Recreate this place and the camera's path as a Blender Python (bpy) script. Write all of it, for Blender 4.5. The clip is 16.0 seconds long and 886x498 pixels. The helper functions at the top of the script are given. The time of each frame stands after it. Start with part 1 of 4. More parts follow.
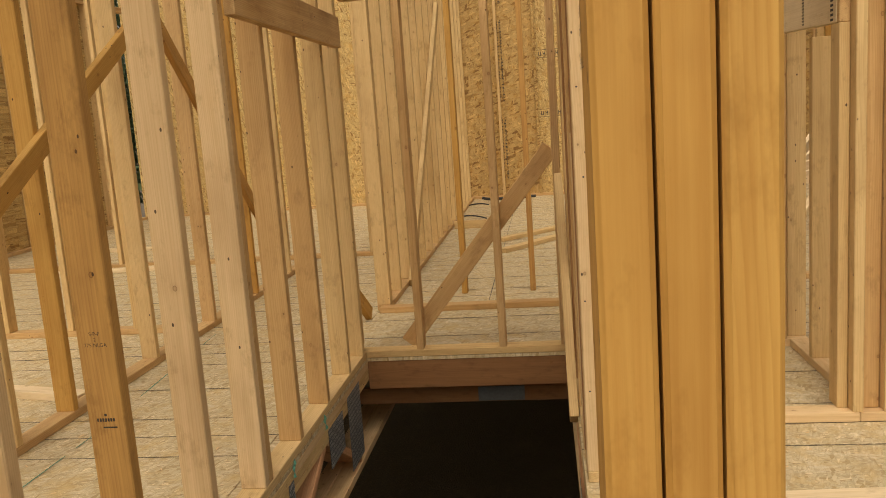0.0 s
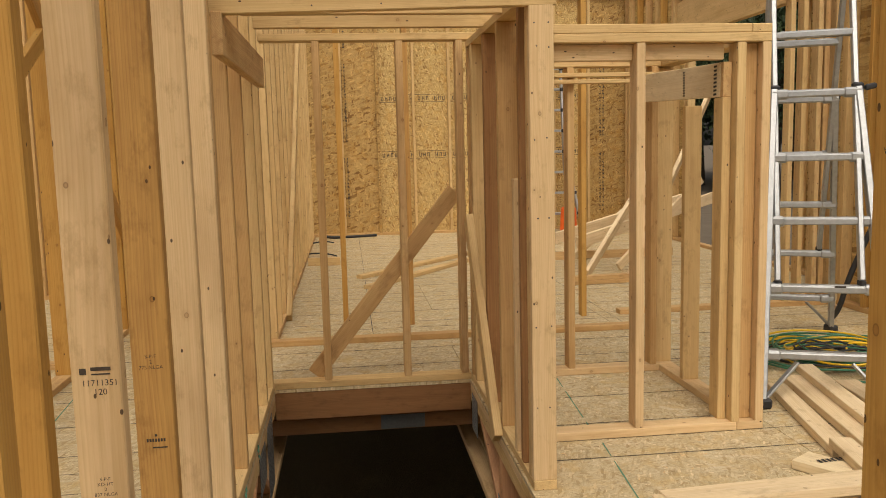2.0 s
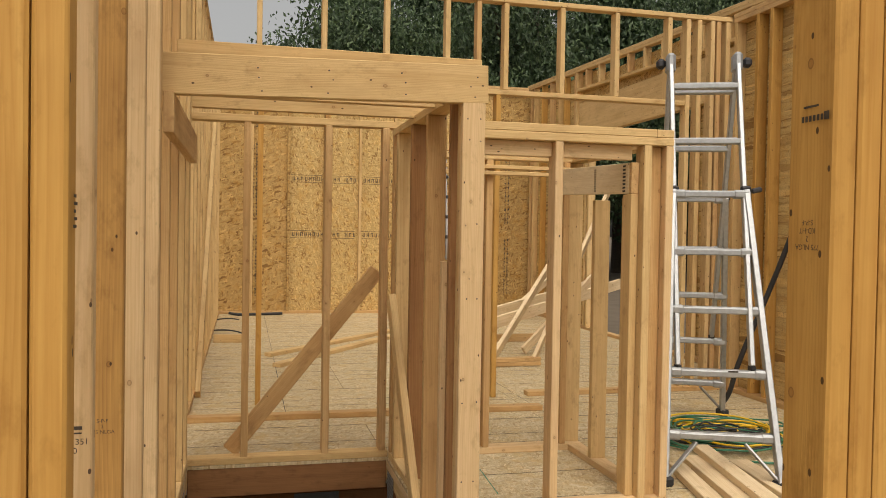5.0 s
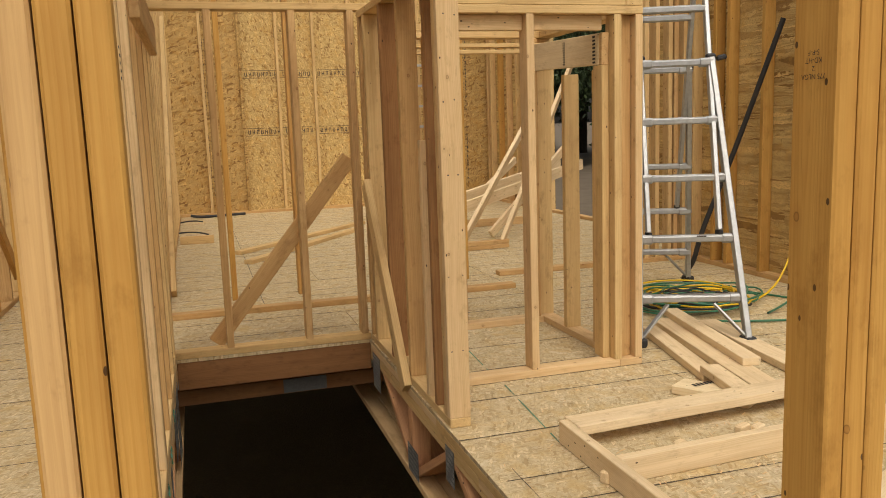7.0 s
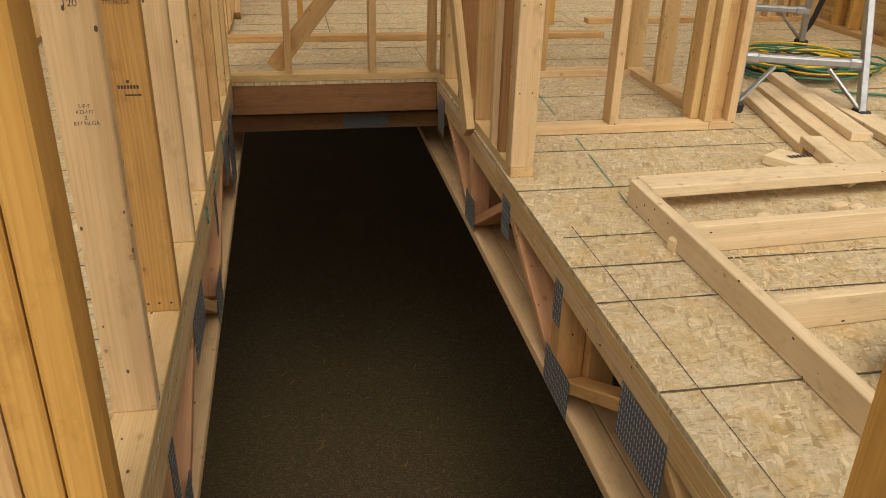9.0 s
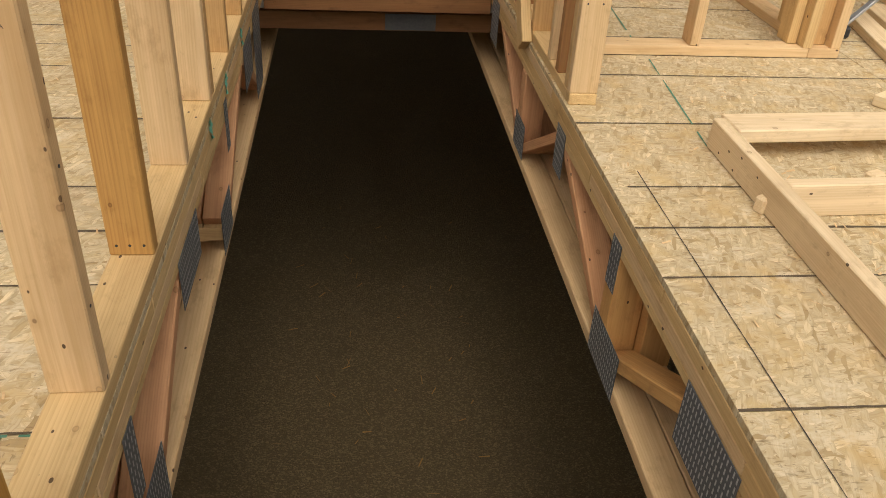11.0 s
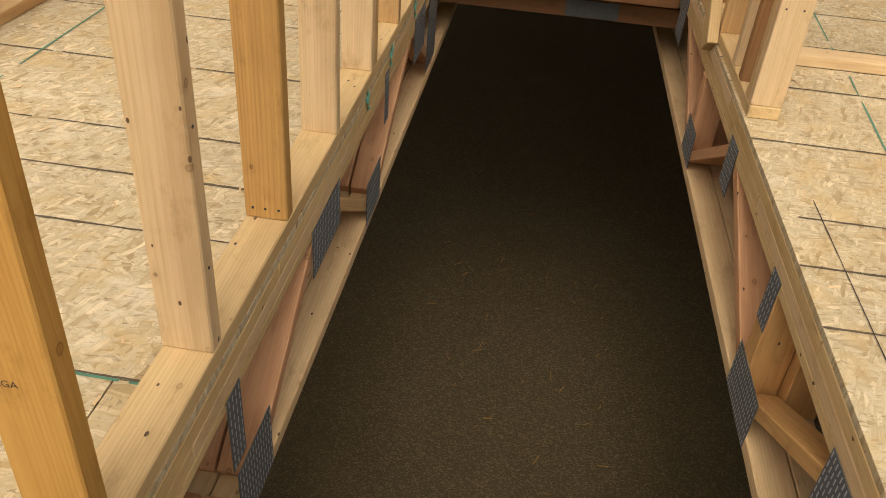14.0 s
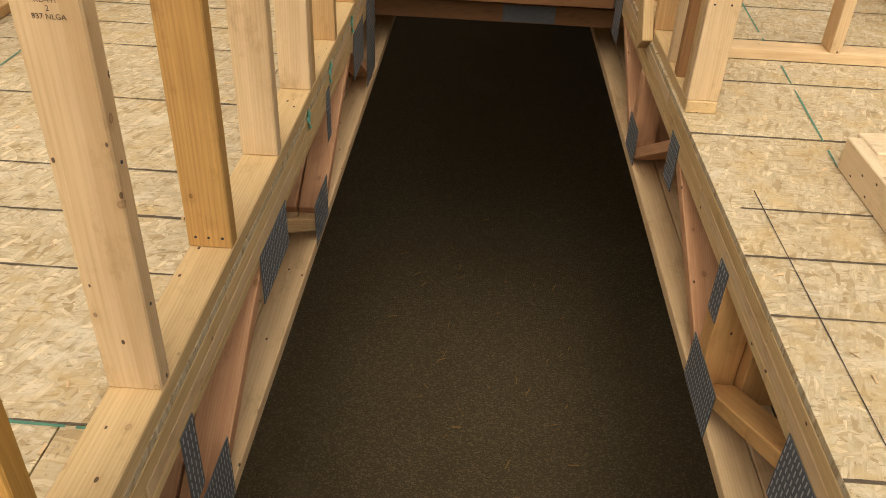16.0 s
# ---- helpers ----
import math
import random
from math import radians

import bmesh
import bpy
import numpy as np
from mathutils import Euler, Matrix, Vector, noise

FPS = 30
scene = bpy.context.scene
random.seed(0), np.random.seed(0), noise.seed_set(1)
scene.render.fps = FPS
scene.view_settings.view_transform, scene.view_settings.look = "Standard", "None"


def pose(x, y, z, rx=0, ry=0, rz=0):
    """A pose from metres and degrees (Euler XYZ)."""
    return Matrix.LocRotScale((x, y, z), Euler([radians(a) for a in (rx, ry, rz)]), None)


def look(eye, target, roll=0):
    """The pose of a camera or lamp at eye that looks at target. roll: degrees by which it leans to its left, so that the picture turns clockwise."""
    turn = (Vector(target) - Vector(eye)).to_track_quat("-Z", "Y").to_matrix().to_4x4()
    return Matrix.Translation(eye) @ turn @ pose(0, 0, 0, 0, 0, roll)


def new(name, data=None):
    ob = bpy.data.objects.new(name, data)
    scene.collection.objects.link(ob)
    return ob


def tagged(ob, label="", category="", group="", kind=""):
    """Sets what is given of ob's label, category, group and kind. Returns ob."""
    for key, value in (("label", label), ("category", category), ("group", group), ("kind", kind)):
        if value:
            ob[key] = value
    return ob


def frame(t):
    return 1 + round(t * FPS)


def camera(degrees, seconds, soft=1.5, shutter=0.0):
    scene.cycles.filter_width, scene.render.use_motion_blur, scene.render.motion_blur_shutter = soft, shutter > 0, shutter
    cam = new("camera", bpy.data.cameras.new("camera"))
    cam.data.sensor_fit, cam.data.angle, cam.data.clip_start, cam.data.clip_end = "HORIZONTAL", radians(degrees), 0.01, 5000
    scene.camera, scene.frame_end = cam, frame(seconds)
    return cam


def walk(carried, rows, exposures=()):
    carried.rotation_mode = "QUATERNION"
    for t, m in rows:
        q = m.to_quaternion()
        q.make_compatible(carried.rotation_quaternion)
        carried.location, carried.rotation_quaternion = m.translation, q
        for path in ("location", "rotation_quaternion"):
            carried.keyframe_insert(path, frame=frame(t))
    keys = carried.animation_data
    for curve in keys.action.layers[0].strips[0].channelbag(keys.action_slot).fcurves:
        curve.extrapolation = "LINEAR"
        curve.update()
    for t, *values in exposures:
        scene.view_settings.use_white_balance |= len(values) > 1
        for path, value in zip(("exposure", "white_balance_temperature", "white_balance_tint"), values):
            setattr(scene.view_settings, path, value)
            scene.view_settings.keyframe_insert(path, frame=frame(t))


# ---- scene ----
cam = camera(57.2, 16.0, 0.9)
PATH = [
    (0, (0.165, 0.291, 1.23), (-0.092, 2.249, 0.913), -4.1),
    (0.1, (0.123, 0.27, 1.23), (-0.105, 2.233, 0.923), -4.3),
    (0.5, (-0.007, 0.164, 1.254), (-0.129, 2.136, 0.944), -4.4),
    (1, (-0.162, 0.089, 1.253), (-0.209, 2.067, 0.957), -1.5),
    (1.5, (-0.298, 0.079, 1.253), (-0.282, 2.063, 1.004), -1.3),
    (2, (-0.389, 0.03, 1.271), (-0.161, 2.002, 1.028), -1.4),
    (2.5, (-0.458, -0.043, 1.279), (-0.145, 1.919, 1.048), -1.7),
    (2.8, (-0.492, -0.09, 1.287), (-0.141, 1.869, 1.086), -1.5),
    (3, (-0.508, -0.091, 1.293), (-0.148, 1.873, 1.174), -1.5),
    (3.5, (-0.542, -0.12, 1.301), (-0.144, 1.84, 1.314), 0.1),
    (4, (-0.543, -0.124, 1.294), (-0.107, 1.828, 1.283), 0.8),
    (4.2, (-0.541, -0.121, 1.289), (-0.094, 1.828, 1.255), 0.8),
    (6.3, (-0.539, -0.097, 1.244), (-0.027, 1.836, 1.194), 0.9),
    (6.5, (-0.581, -0.101, 1.238), (-0.037, 1.821, 1.152), -0.6),
    (6.7, (-0.609, -0.098, 1.225), (-0.043, 1.813, 1.061), -2.7),
    (7, (-0.646, -0.124, 1.209), (-0.077, 1.77, 0.908), -2.0),
    (7.5, (-0.601, -0.129, 1.175), (-0.051, 1.745, 0.742), -1.5),
    (8, (-0.502, -0.086, 1.112), (0.008, 1.742, 0.481), 3.2),
    (8.5, (-0.49, 0.005, 1.072), (-0.125, 1.781, 0.228), 2.2),
    (9, (-0.514, 0.136, 1.061), (-0.173, 1.906, 0.195), 1.4),
    (9.2, (-0.51, 0.181, 1.047), (-0.175, 1.931, 0.137), 1.6),
    (11.3, (-0.408, 0.572, 0.976), (-0.201, 2.241, -0.107), 4.0),
    (11.5, (-0.403, 0.595, 0.976), (-0.199, 2.262, -0.11), 4.7),
    (12, (-0.382, 0.63, 0.976), (-0.322, 2.29, -0.138), 5.3),
    (12.5, (-0.377, 0.638, 0.969), (-0.426, 2.288, -0.159), 3.9),
    (13, (-0.372, 0.634, 0.965), (-0.475, 2.277, -0.171), 3.9),
    (13.5, (-0.372, 0.629, 0.965), (-0.501, 2.268, -0.173), 4.9),
    (14, (-0.373, 0.624, 0.962), (-0.525, 2.26, -0.179), 4.9),
    (14.5, (-0.376, 0.616, 0.954), (-0.567, 2.246, -0.189), 4.7),
    (15, (-0.367, 0.619, 0.949), (-0.55, 2.247, -0.198), 4.5),
    (15.5, (-0.357, 0.622, 0.95), (-0.502, 2.251, -0.202), 3.0),
    (16, (-0.352, 0.639, 0.969), (-0.408, 2.296, -0.149), 2.7),
]
walk(cam, [(t, look(eye, target, roll)) for t, eye, target, roll in PATH],
     [(0, -0.13, 7900, 10), (2.0, -0.10, 7450, 10), (3.5, 0.0, 7200, 10), (6.5, -0.06, 7400, 10), (8.0, -0.08, 7500, 10), (9.2, -0.06, 7250, 10), (11.3, 0.24, 7050, 10), (16, 0.35, 7100, 10)])

# ---- world and light ----
world = bpy.data.worlds.new("overcast_sky")
scene.world = world
world.use_nodes = True
wn = world.node_tree
for n in list(wn.nodes):
    wn.nodes.remove(n)
sky = wn.nodes.new("ShaderNodeTexSky")
sky.sky_type = "NISHITA"
sky.sun_disc = False
sky.sun_elevation = radians(56)
sky.sun_rotation = radians(185)
sky.air_density, sky.dust_density, sky.ozone_density = 1.0, 6.0, 0.6
bg = wn.nodes.new("ShaderNodeBackground")
bg.inputs["Strength"].default_value = 0.15
wo = wn.nodes.new("ShaderNodeOutputWorld")
veil = wn.nodes.new("ShaderNodeHueSaturation")
veil.inputs["Saturation"].default_value = 0.3
wn.links.new(sky.outputs[0], veil.inputs["Color"])
wn.links.new(veil.outputs[0], bg.inputs[0])
wn.links.new(bg.outputs[0], wo.inputs[0])

sun_data = bpy.data.lights.new("sun", "SUN")
sun_data.energy, sun_data.angle, sun_data.color = 0.72, radians(60), (1.0, 0.93, 0.80)
sun = new("sun", sun_data)
sun.matrix_world = look((-0.7, -4.8, 12), (0, 3, 0))


# ---- materials ----
def nodes(name):
    m = bpy.data.materials.new(name)
    m.use_nodes = True
    t = m.node_tree
    b = t.nodes["Principled BSDF"]
    return m, t, b


def add(t, kind, **kw):
    n = t.nodes.new(kind)
    for k, v in kw.items():
        n.inputs[k].default_value = v
    return n


def math_node(t, op, a, b=None):
    n = t.nodes.new("ShaderNodeMath")
    n.operation = op
    for i, v in enumerate((a, b)):
        if v is None:
            continue
        if isinstance(v, (int, float)):
            n.inputs[i].default_value = v
        else:
            t.links.new(v, n.inputs[i])
    return n.outputs[0]


def mix_colour(t, fac, a, b, blend="MIX"):
    n = t.nodes.new("ShaderNodeMix")
    n.data_type, n.blend_type = "RGBA", blend
    for sock, v in ((n.inputs[0], fac), (n.inputs[6], a), (n.inputs[7], b)):
        if isinstance(v, (int, float)):
            sock.default_value = v
        elif isinstance(v, tuple):
            sock.default_value = (*v, 1)
        else:
            t.links.new(v, sock)
    return n.outputs[2]


def ramp(t, fac, stops):
    n = t.nodes.new("ShaderNodeValToRGB")
    while len(n.color_ramp.elements) < len(stops):
        n.color_ramp.elements.new(0.5)
    for e, (p, c) in zip(n.color_ramp.elements, stops):
        e.position = p
        e.color = (c, c, c, 1) if isinstance(c, (int, float)) else (*c, 1)
    t.links.new(fac, n.inputs[0])
    return n.outputs[0]


def shifted(t, amount=40.0):
    """Object coordinates, moved by each object's own random number."""
    co = t.nodes.new("ShaderNodeTexCoord")
    info = t.nodes.new("ShaderNodeObjectInfo")
    mul = math_node(t, "MULTIPLY", info.outputs["Random"], amount)
    comb = t.nodes.new("ShaderNodeCombineXYZ")
    t.links.new(mul, comb.inputs[0])
    t.links.new(math_node(t, "MULTIPLY", mul, 0.37), comb.inputs[1])
    t.links.new(math_node(t, "MULTIPLY", mul, 1.7), comb.inputs[2])
    v = t.nodes.new("ShaderNodeVectorMath")
    v.operation = "ADD"
    t.links.new(co.outputs["Object"], v.inputs[0])
    t.links.new(comb.outputs[0], v.inputs[1])
    return v.outputs[0], info.outputs["Random"]


def scaled(t, vec, s, rot=(0, 0, 0)):
    n = t.nodes.new("ShaderNodeMapping")
    n.inputs["Scale"].default_value = s
    n.inputs["Rotation"].default_value = rot
    t.links.new(vec, n.inputs[0])
    return n.outputs[0]


def noise_tex(t, vec, scale, detail=4.0, rough=0.55, dist=0.0):
    n = add(t, "ShaderNodeTexNoise", Scale=scale, Detail=detail, Roughness=rough, Distortion=dist)
    t.links.new(vec, n.inputs["Vector"])
    return n.outputs["Fac"]


def bump(t, b, height, strength=0.3, distance=0.002):
    n = add(t, "ShaderNodeBump", Strength=strength, Distance=distance)
    t.links.new(height, n.inputs["Height"])
    t.links.new(n.outputs[0], b.inputs["Normal"])


def wood(name, pale, deep, late, knots=1.0, clear=0.3):
    """Sawn softwood whose grain runs along each board's own length (local z)."""
    m, t, b = nodes(name)
    vec, rnd = shifted(t)
    # annual rings round a pith that lies beside the board and wanders along it
    long = scaled(t, vec, (1, 1, 0.05))
    warp = noise_tex(t, long, 9.0, 2.0)
    sway = noise_tex(t, scaled(t, vec, (0.0, 0.0, 1.0)), 0.9, 1.0)
    own = t.nodes.new("ShaderNodeTexCoord")
    xyz = t.nodes.new("ShaderNodeSeparateXYZ")
    t.links.new(own.outputs["Object"], xyz.inputs[0])
    other = math_node(t, "FRACT", math_node(t, "MULTIPLY", rnd, 17.3))
    px = math_node(t, "ADD", xyz.outputs[0], math_node(t, "MULTIPLY", math_node(t, "SUBTRACT", rnd, 0.5), 0.13))
    py = math_node(t, "ADD", xyz.outputs[1], math_node(t, "MULTIPLY", math_node(t, "SUBTRACT", other, 0.5), 0.13))
    px = math_node(t, "ADD", px, math_node(t, "MULTIPLY", math_node(t, "SUBTRACT", sway, 0.5), 0.09))
    dist = math_node(t, "SQRT", math_node(t, "ADD", math_node(t, "MULTIPLY", px, px), math_node(t, "MULTIPLY", py, py)))
    dist = math_node(t, "ADD", dist, math_node(t, "MULTIPLY", warp, 0.012))
    ring = math_node(t, "FRACT", math_node(t, "MULTIPLY", dist, 170.0))
    ring = ramp(t, ring, [(0.0, 0.0), (0.45, 0.1), (0.86, 1.0), (1.0, 0.0)])
    fibre = noise_tex(t, scaled(t, vec, (260, 260, 6)), 1.0, 3.0, 0.6)
    stain = noise_tex(t, scaled(t, vec, (1, 1, 0.35)), 6.0, 4.0, 0.6)
    tint = mix_colour(t, rnd, pale, deep)
    col = mix_colour(t, math_node(t, "MULTIPLY", ring, 0.30), tint, late)
    col = mix_colour(t, math_node(t, "MULTIPLY", ramp(t, fibre, [(0.35, 1.0), (0.65, 0.0)]), 0.28), col, late)
    col = mix_colour(t, ramp(t, stain, [(0.48, 0.0), (0.74, 0.42)]), col, (late[0] * 0.75, late[1] * 0.72, late[2] * 0.75))
    # knots
    kv = add(t, "ShaderNodeTexVoronoi", Scale=1.0, Randomness=1.0)
    t.links.new(scaled(t, vec, (13, 13, 10)), kv.inputs["Vector"])
    knot = ramp(t, kv.outputs["Distance"], [(0.0, 1.0), (0.02, 0.6), (0.06, 0.85), (0.085, 0.25), (0.22, 0.0)])
    kc = t.nodes.new("ShaderNodeSeparateColor")
    t.links.new(kv.outputs["Color"], kc.inputs[0])
    knot = math_node(t, "MULTIPLY", knot, ramp(t, kc.outputs[0], [(clear, 0.0), (clear + 0.15, 1.0)]))
    streak = noise_tex(t, scaled(t, vec, (34, 34, 0.9)), 1.0, 3.0, 0.6)
    col = mix_colour(t, ramp(t, streak, [(0.52, 0.0), (0.72, 0.34)]), col, late)
    col = mix_colour(t, ramp(t, streak, [(0.28, 0.35), (0.46, 0.0)]), col, tuple(min(1.0, c * 1.15) for c in pale))
    col = mix_colour(t, math_node(t, "MULTIPLY", knot, 0.7 * knots), col, (0.25, 0.105, 0.03))
    rim = math_node(t, "MULTIPLY", ramp(t, kv.outputs["Distance"], [(0.06, 0.0), (0.075, 1.0), (0.09, 0.0)]), ramp(t, kc.outputs[0], [(clear, 0.0), (clear + 0.15, 1.0)]))
    col = mix_colour(t, math_node(t, "MULTIPLY", rim, 0.55), col, (0.07, 0.028, 0.01))
    # small dark nail and pitch specks
    sv = add(t, "ShaderNodeTexVoronoi", Scale=1.0, Randomness=1.0)
    t.links.new(scaled(t, vec, (26, 26, 15)), sv.inputs["Vector"])
    speck = ramp(t, sv.outputs["Distance"], [(0.0, 1.0), (0.075, 1.0), (0.09, 0.0)])
    sc = t.nodes.new("ShaderNodeSeparateColor")
    t.links.new(sv.outputs["Color"], sc.inputs[0])
    speck = math_node(t, "MULTIPLY", speck, ramp(t, sc.outputs[0], [(0.62, 0.0), (0.66, 1.0)]))
    col = mix_colour(t, math_node(t, "MULTIPLY", speck, 0.9), col, (0.045, 0.022, 0.012))
    # blotches of darker heartwood and handling dirt
    dirt = noise_tex(t, scaled(t, vec, (1, 1, 0.5)), 17.0, 5.0, 0.7)
    col = mix_colour(t, ramp(t, dirt, [(0.55, 0.0), (0.70, 0.40)]), col, (late[0] * 0.62, late[1] * 0.6, late[2] * 0.6))
    t.links.new(col, b.inputs["Base Color"])
    b.inputs["Roughness"].default_value = 0.72
    b.inputs["Specular IOR Level"].default_value = 0.3
    bump(t, b, math_node(t, "ADD", fibre, math_node(t, "MULTIPLY", ring, 0.5)), 0.32, 0.0012)
    return m


def strand_board(name, pale, mid, dark, scale=1.0, grey=0.0, turn=0.0):
    """Oriented strand board: long thin flakes laid in several directions over one another."""
    m, t, b = nodes(name)
    vec, rnd = shifted(t, 13.0)
    w = t.nodes.new("ShaderNodeTexNoise")
    w.inputs["Scale"].default_value, w.inputs["Detail"].default_value = 16.0, 3.0
    t.links.new(vec, w.inputs["Vector"])
    bend = t.nodes.new("ShaderNodeVectorMath")
    bend.operation = "MULTIPLY_ADD"
    t.links.new(w.outputs["Color"], bend.inputs[0])
    bend.inputs[1].default_value = (0.02, 0.02, 0.02)
    t.links.new(vec, bend.inputs[2])
    tone, grain, edge = None, None, None
    for ang, s in ((0.15, (40, 3, 14)), (1.35, (34, 3, 13)), (-0.55, (46, 3, 15)), (0.35, (54, 3, 12)), (-1.1, (50, 3, 16)), (0.85, (48, 3, 14)), (-0.2, (85, 3, 18)), (1.9, (70, 3, 20))):
        turned = scaled(t, bend.outputs[0], (1, 1, 1), (0.0, ang + turn, 0.0))
        cell = scaled(t, turned, s)
        v = add(t, "ShaderNodeTexVoronoi", Scale=scale, Randomness=1.0)
        t.links.new(cell, v.inputs["Vector"])
        bw = t.nodes.new("ShaderNodeSeparateColor")
        t.links.new(v.outputs["Color"], bw.inputs[0])
        fib = noise_tex(t, scaled(t, turned, (420, 60, 22)), 1.0, 2.0, 0.6)
        if tone is None:
            tone, grain, edge = bw.outputs[0], fib, v.outputs["Distance"]
            continue
        pick = ramp(t, bw.outputs[1], [(0.56, 0.0), (0.58, 1.0)])
        mixed = []
        for under, over in ((tone, bw.outputs[0]), (grain, fib), (edge, v.outputs["Distance"])):
            n = t.nodes.new("ShaderNodeMix")
            t.links.new(pick, n.inputs[0])
            t.links.new(under, n.inputs[2])
            t.links.new(over, n.inputs[3])
            mixed.append(n.outputs[0])
        tone, grain, edge = mixed

    def shade(c, k):
        return tuple(min(1.0, x * k) for x in c)
    col = ramp(t, tone, [(0.0, shade(dark, 0.9)), (0.06, dark), (0.16, mid), (0.40, shade(pale, 0.92)), (0.62, pale), (0.82, shade(pale, 1.07)), (0.93, shade(pale, 1.17)), (1.0, shade(pale, 1.32))])
    # shadowed rims of the flakes and the fibres that run along them
    col = mix_colour(t, ramp(t, edge, [(0.52, 0.0), (0.82, 0.45)]), col, shade(dark, 0.75))
    col = mix_colour(t, math_node(t, "MULTIPLY", ramp(t, grain, [(0.34, 1.0), (0.52, 0.0)]), 0.5), col, dark)
    amber = noise_tex(t, vec, 9.0, 4.0, 0.65)
    col = mix_colour(t, ramp(t, amber, [(0.50, 0.0), (0.70, 0.58)]), col, (mid[0] * 1.06, mid[1] * 0.90, mid[2] * 0.60))
    chip = noise_tex(t, scaled(t, bend.outputs[0], (75, 75, 26), (0.0, 0.5, 0.0)), 1.0, 3.0, 0.6)
    col = mix_colour(t, ramp(t, chip, [(0.64, 0.0), (0.69, 0.62)]), col, shade(dark, 0.5))
    patch = noise_tex(t, vec, 1.3, 4.0, 0.6)
    col = mix_colour(t, ramp(t, patch, [(0.45, 0.0), (0.75, 0.25)]), col, mid)
    if grey:
        # worn: bleached fields where flakes have lifted, soil trodden in, small dark chips
        worn = noise_tex(t, scaled(t, bend.outputs[0], (1, 1, 0.6)), 13.0, 6.0, 0.72)
        col = mix_colour(t, ramp(t, worn, [(0.56, 0.0), (0.66, 0.5)]), col, (0.70, 0.62, 0.46))
        col = mix_colour(t, ramp(t, worn, [(0.34, 0.4), (0.46, 0.0)]), col, (0.50, 0.345, 0.145))
        split = noise_tex(t, scaled(t, bend.outputs[0], (150, 150, 30), (0.0, 0.6, 0.0)), 1.0, 4.0, 0.65)
        col = mix_colour(t, ramp(t, split, [(0.62, 0.0), (0.69, 0.6)]), col, (0.20, 0.13, 0.06))
        soil = noise_tex(t, vec, 3.2, 5.0, 0.65)
        col = mix_colour(t, ramp(t, soil, [(0.5, 0.0), (0.8, grey)]), col, (0.27, 0.215, 0.155))
        spot = noise_tex(t, vec, 95.0, 2.0, 0.5)
        col = mix_colour(t, ramp(t, spot, [(0.70, 0.0), (0.76, 0.5)]), col, (0.14, 0.10, 0.07))
    t.links.new(col, b.inputs["Base Color"])
    b.inputs["Roughness"].default_value = 0.75
    b.inputs["Specular IOR Level"].default_value = 0.3
    bump(t, b, math_node(t, "ADD", tone, math_node(t, "MULTIPLY", grain, 0.5)), 0.45, 0.002)
    return m


def plain(name, colour, rough=0.6, metal=0.0, vary=0.25, scale=12.0):
    m, t, b = nodes(name)
    vec, rnd = shifted(t, 9.0)
    n = noise_tex(t, vec, scale, 5.0, 0.6)
    c = mix_colour(t, ramp(t, n, [(0.35, 0.0), (0.7, vary)]), colour, tuple(v * 0.45 for v in colour))
    t.links.new(c, b.inputs["Base Color"])
    b.inputs["Roughness"].default_value = rough
    b.inputs["Metallic"].default_value = metal
    return m


M_SPRUCE = wood("spruce_lumber", (0.64, 0.435, 0.215), (0.56, 0.35, 0.15), (0.37, 0.195, 0.07))
M_PINE = wood("pale_pine_lumber", (0.68, 0.49, 0.25), (0.64, 0.44, 0.205), (0.43, 0.255, 0.088), 0.9)
M_WHITE_WOOD = wood("fresh_white_spruce", (0.72, 0.53, 0.31), (0.68, 0.485, 0.27), (0.50, 0.31, 0.135), 0.8)
M_HEART = wood("dark_heartwood_lumber", (0.42, 0.225, 0.095), (0.37, 0.19, 0.075), (0.20, 0.085, 0.03), 1.0, 0.02)
M_FRESH = wood("fresh_sawn_spruce", (0.78, 0.63, 0.42), (0.74, 0.585, 0.375), (0.54, 0.38, 0.20), 0.7)
M_ORANGE = wood("amber_lumber", (0.57, 0.34, 0.10), (0.53, 0.295, 0.078), (0.36, 0.16, 0.03), 1.0, 0.1)
M_BROWN = wood("brown_lumber", (0.56, 0.325, 0.105), (0.52, 0.285, 0.085), (0.27, 0.12, 0.04), 1.0, 0.02)
M_RED = wood("reddish_fir", (0.68, 0.40, 0.22), (0.61, 0.33, 0.165), (0.38, 0.16, 0.07))
M_WARM = wood("warm_fir", (0.67, 0.40, 0.16), (0.63, 0.36, 0.135), (0.42, 0.20, 0.06))
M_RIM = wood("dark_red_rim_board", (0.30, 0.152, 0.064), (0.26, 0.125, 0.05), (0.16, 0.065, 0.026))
M_FLOOR = strand_board("weathered_subfloor", (0.575, 0.475, 0.305), (0.51, 0.40, 0.235), (0.39, 0.28, 0.145), 1.3, 0.25)
M_OSB = strand_board("amber_strand_board", (0.60, 0.43, 0.185), (0.50, 0.335, 0.13), (0.27, 0.15, 0.05), 0.85, 0.0, 1.5708)
M_OSB_BROWN = strand_board("brown_strand_board", (0.50, 0.33, 0.13), (0.42, 0.26, 0.09), (0.22, 0.115, 0.035), 0.6)
M_LVL = wood("pale_header_lumber", (0.78, 0.65, 0.43), (0.76, 0.62, 0.40), (0.60, 0.44, 0.24), 0.3, 0.8)
M_INK = plain("black_ink", (0.045, 0.037, 0.03), 0.8)
M_FADED = plain("faded_ink", (0.065, 0.048, 0.035), 0.8, 0, 0.5, 60)
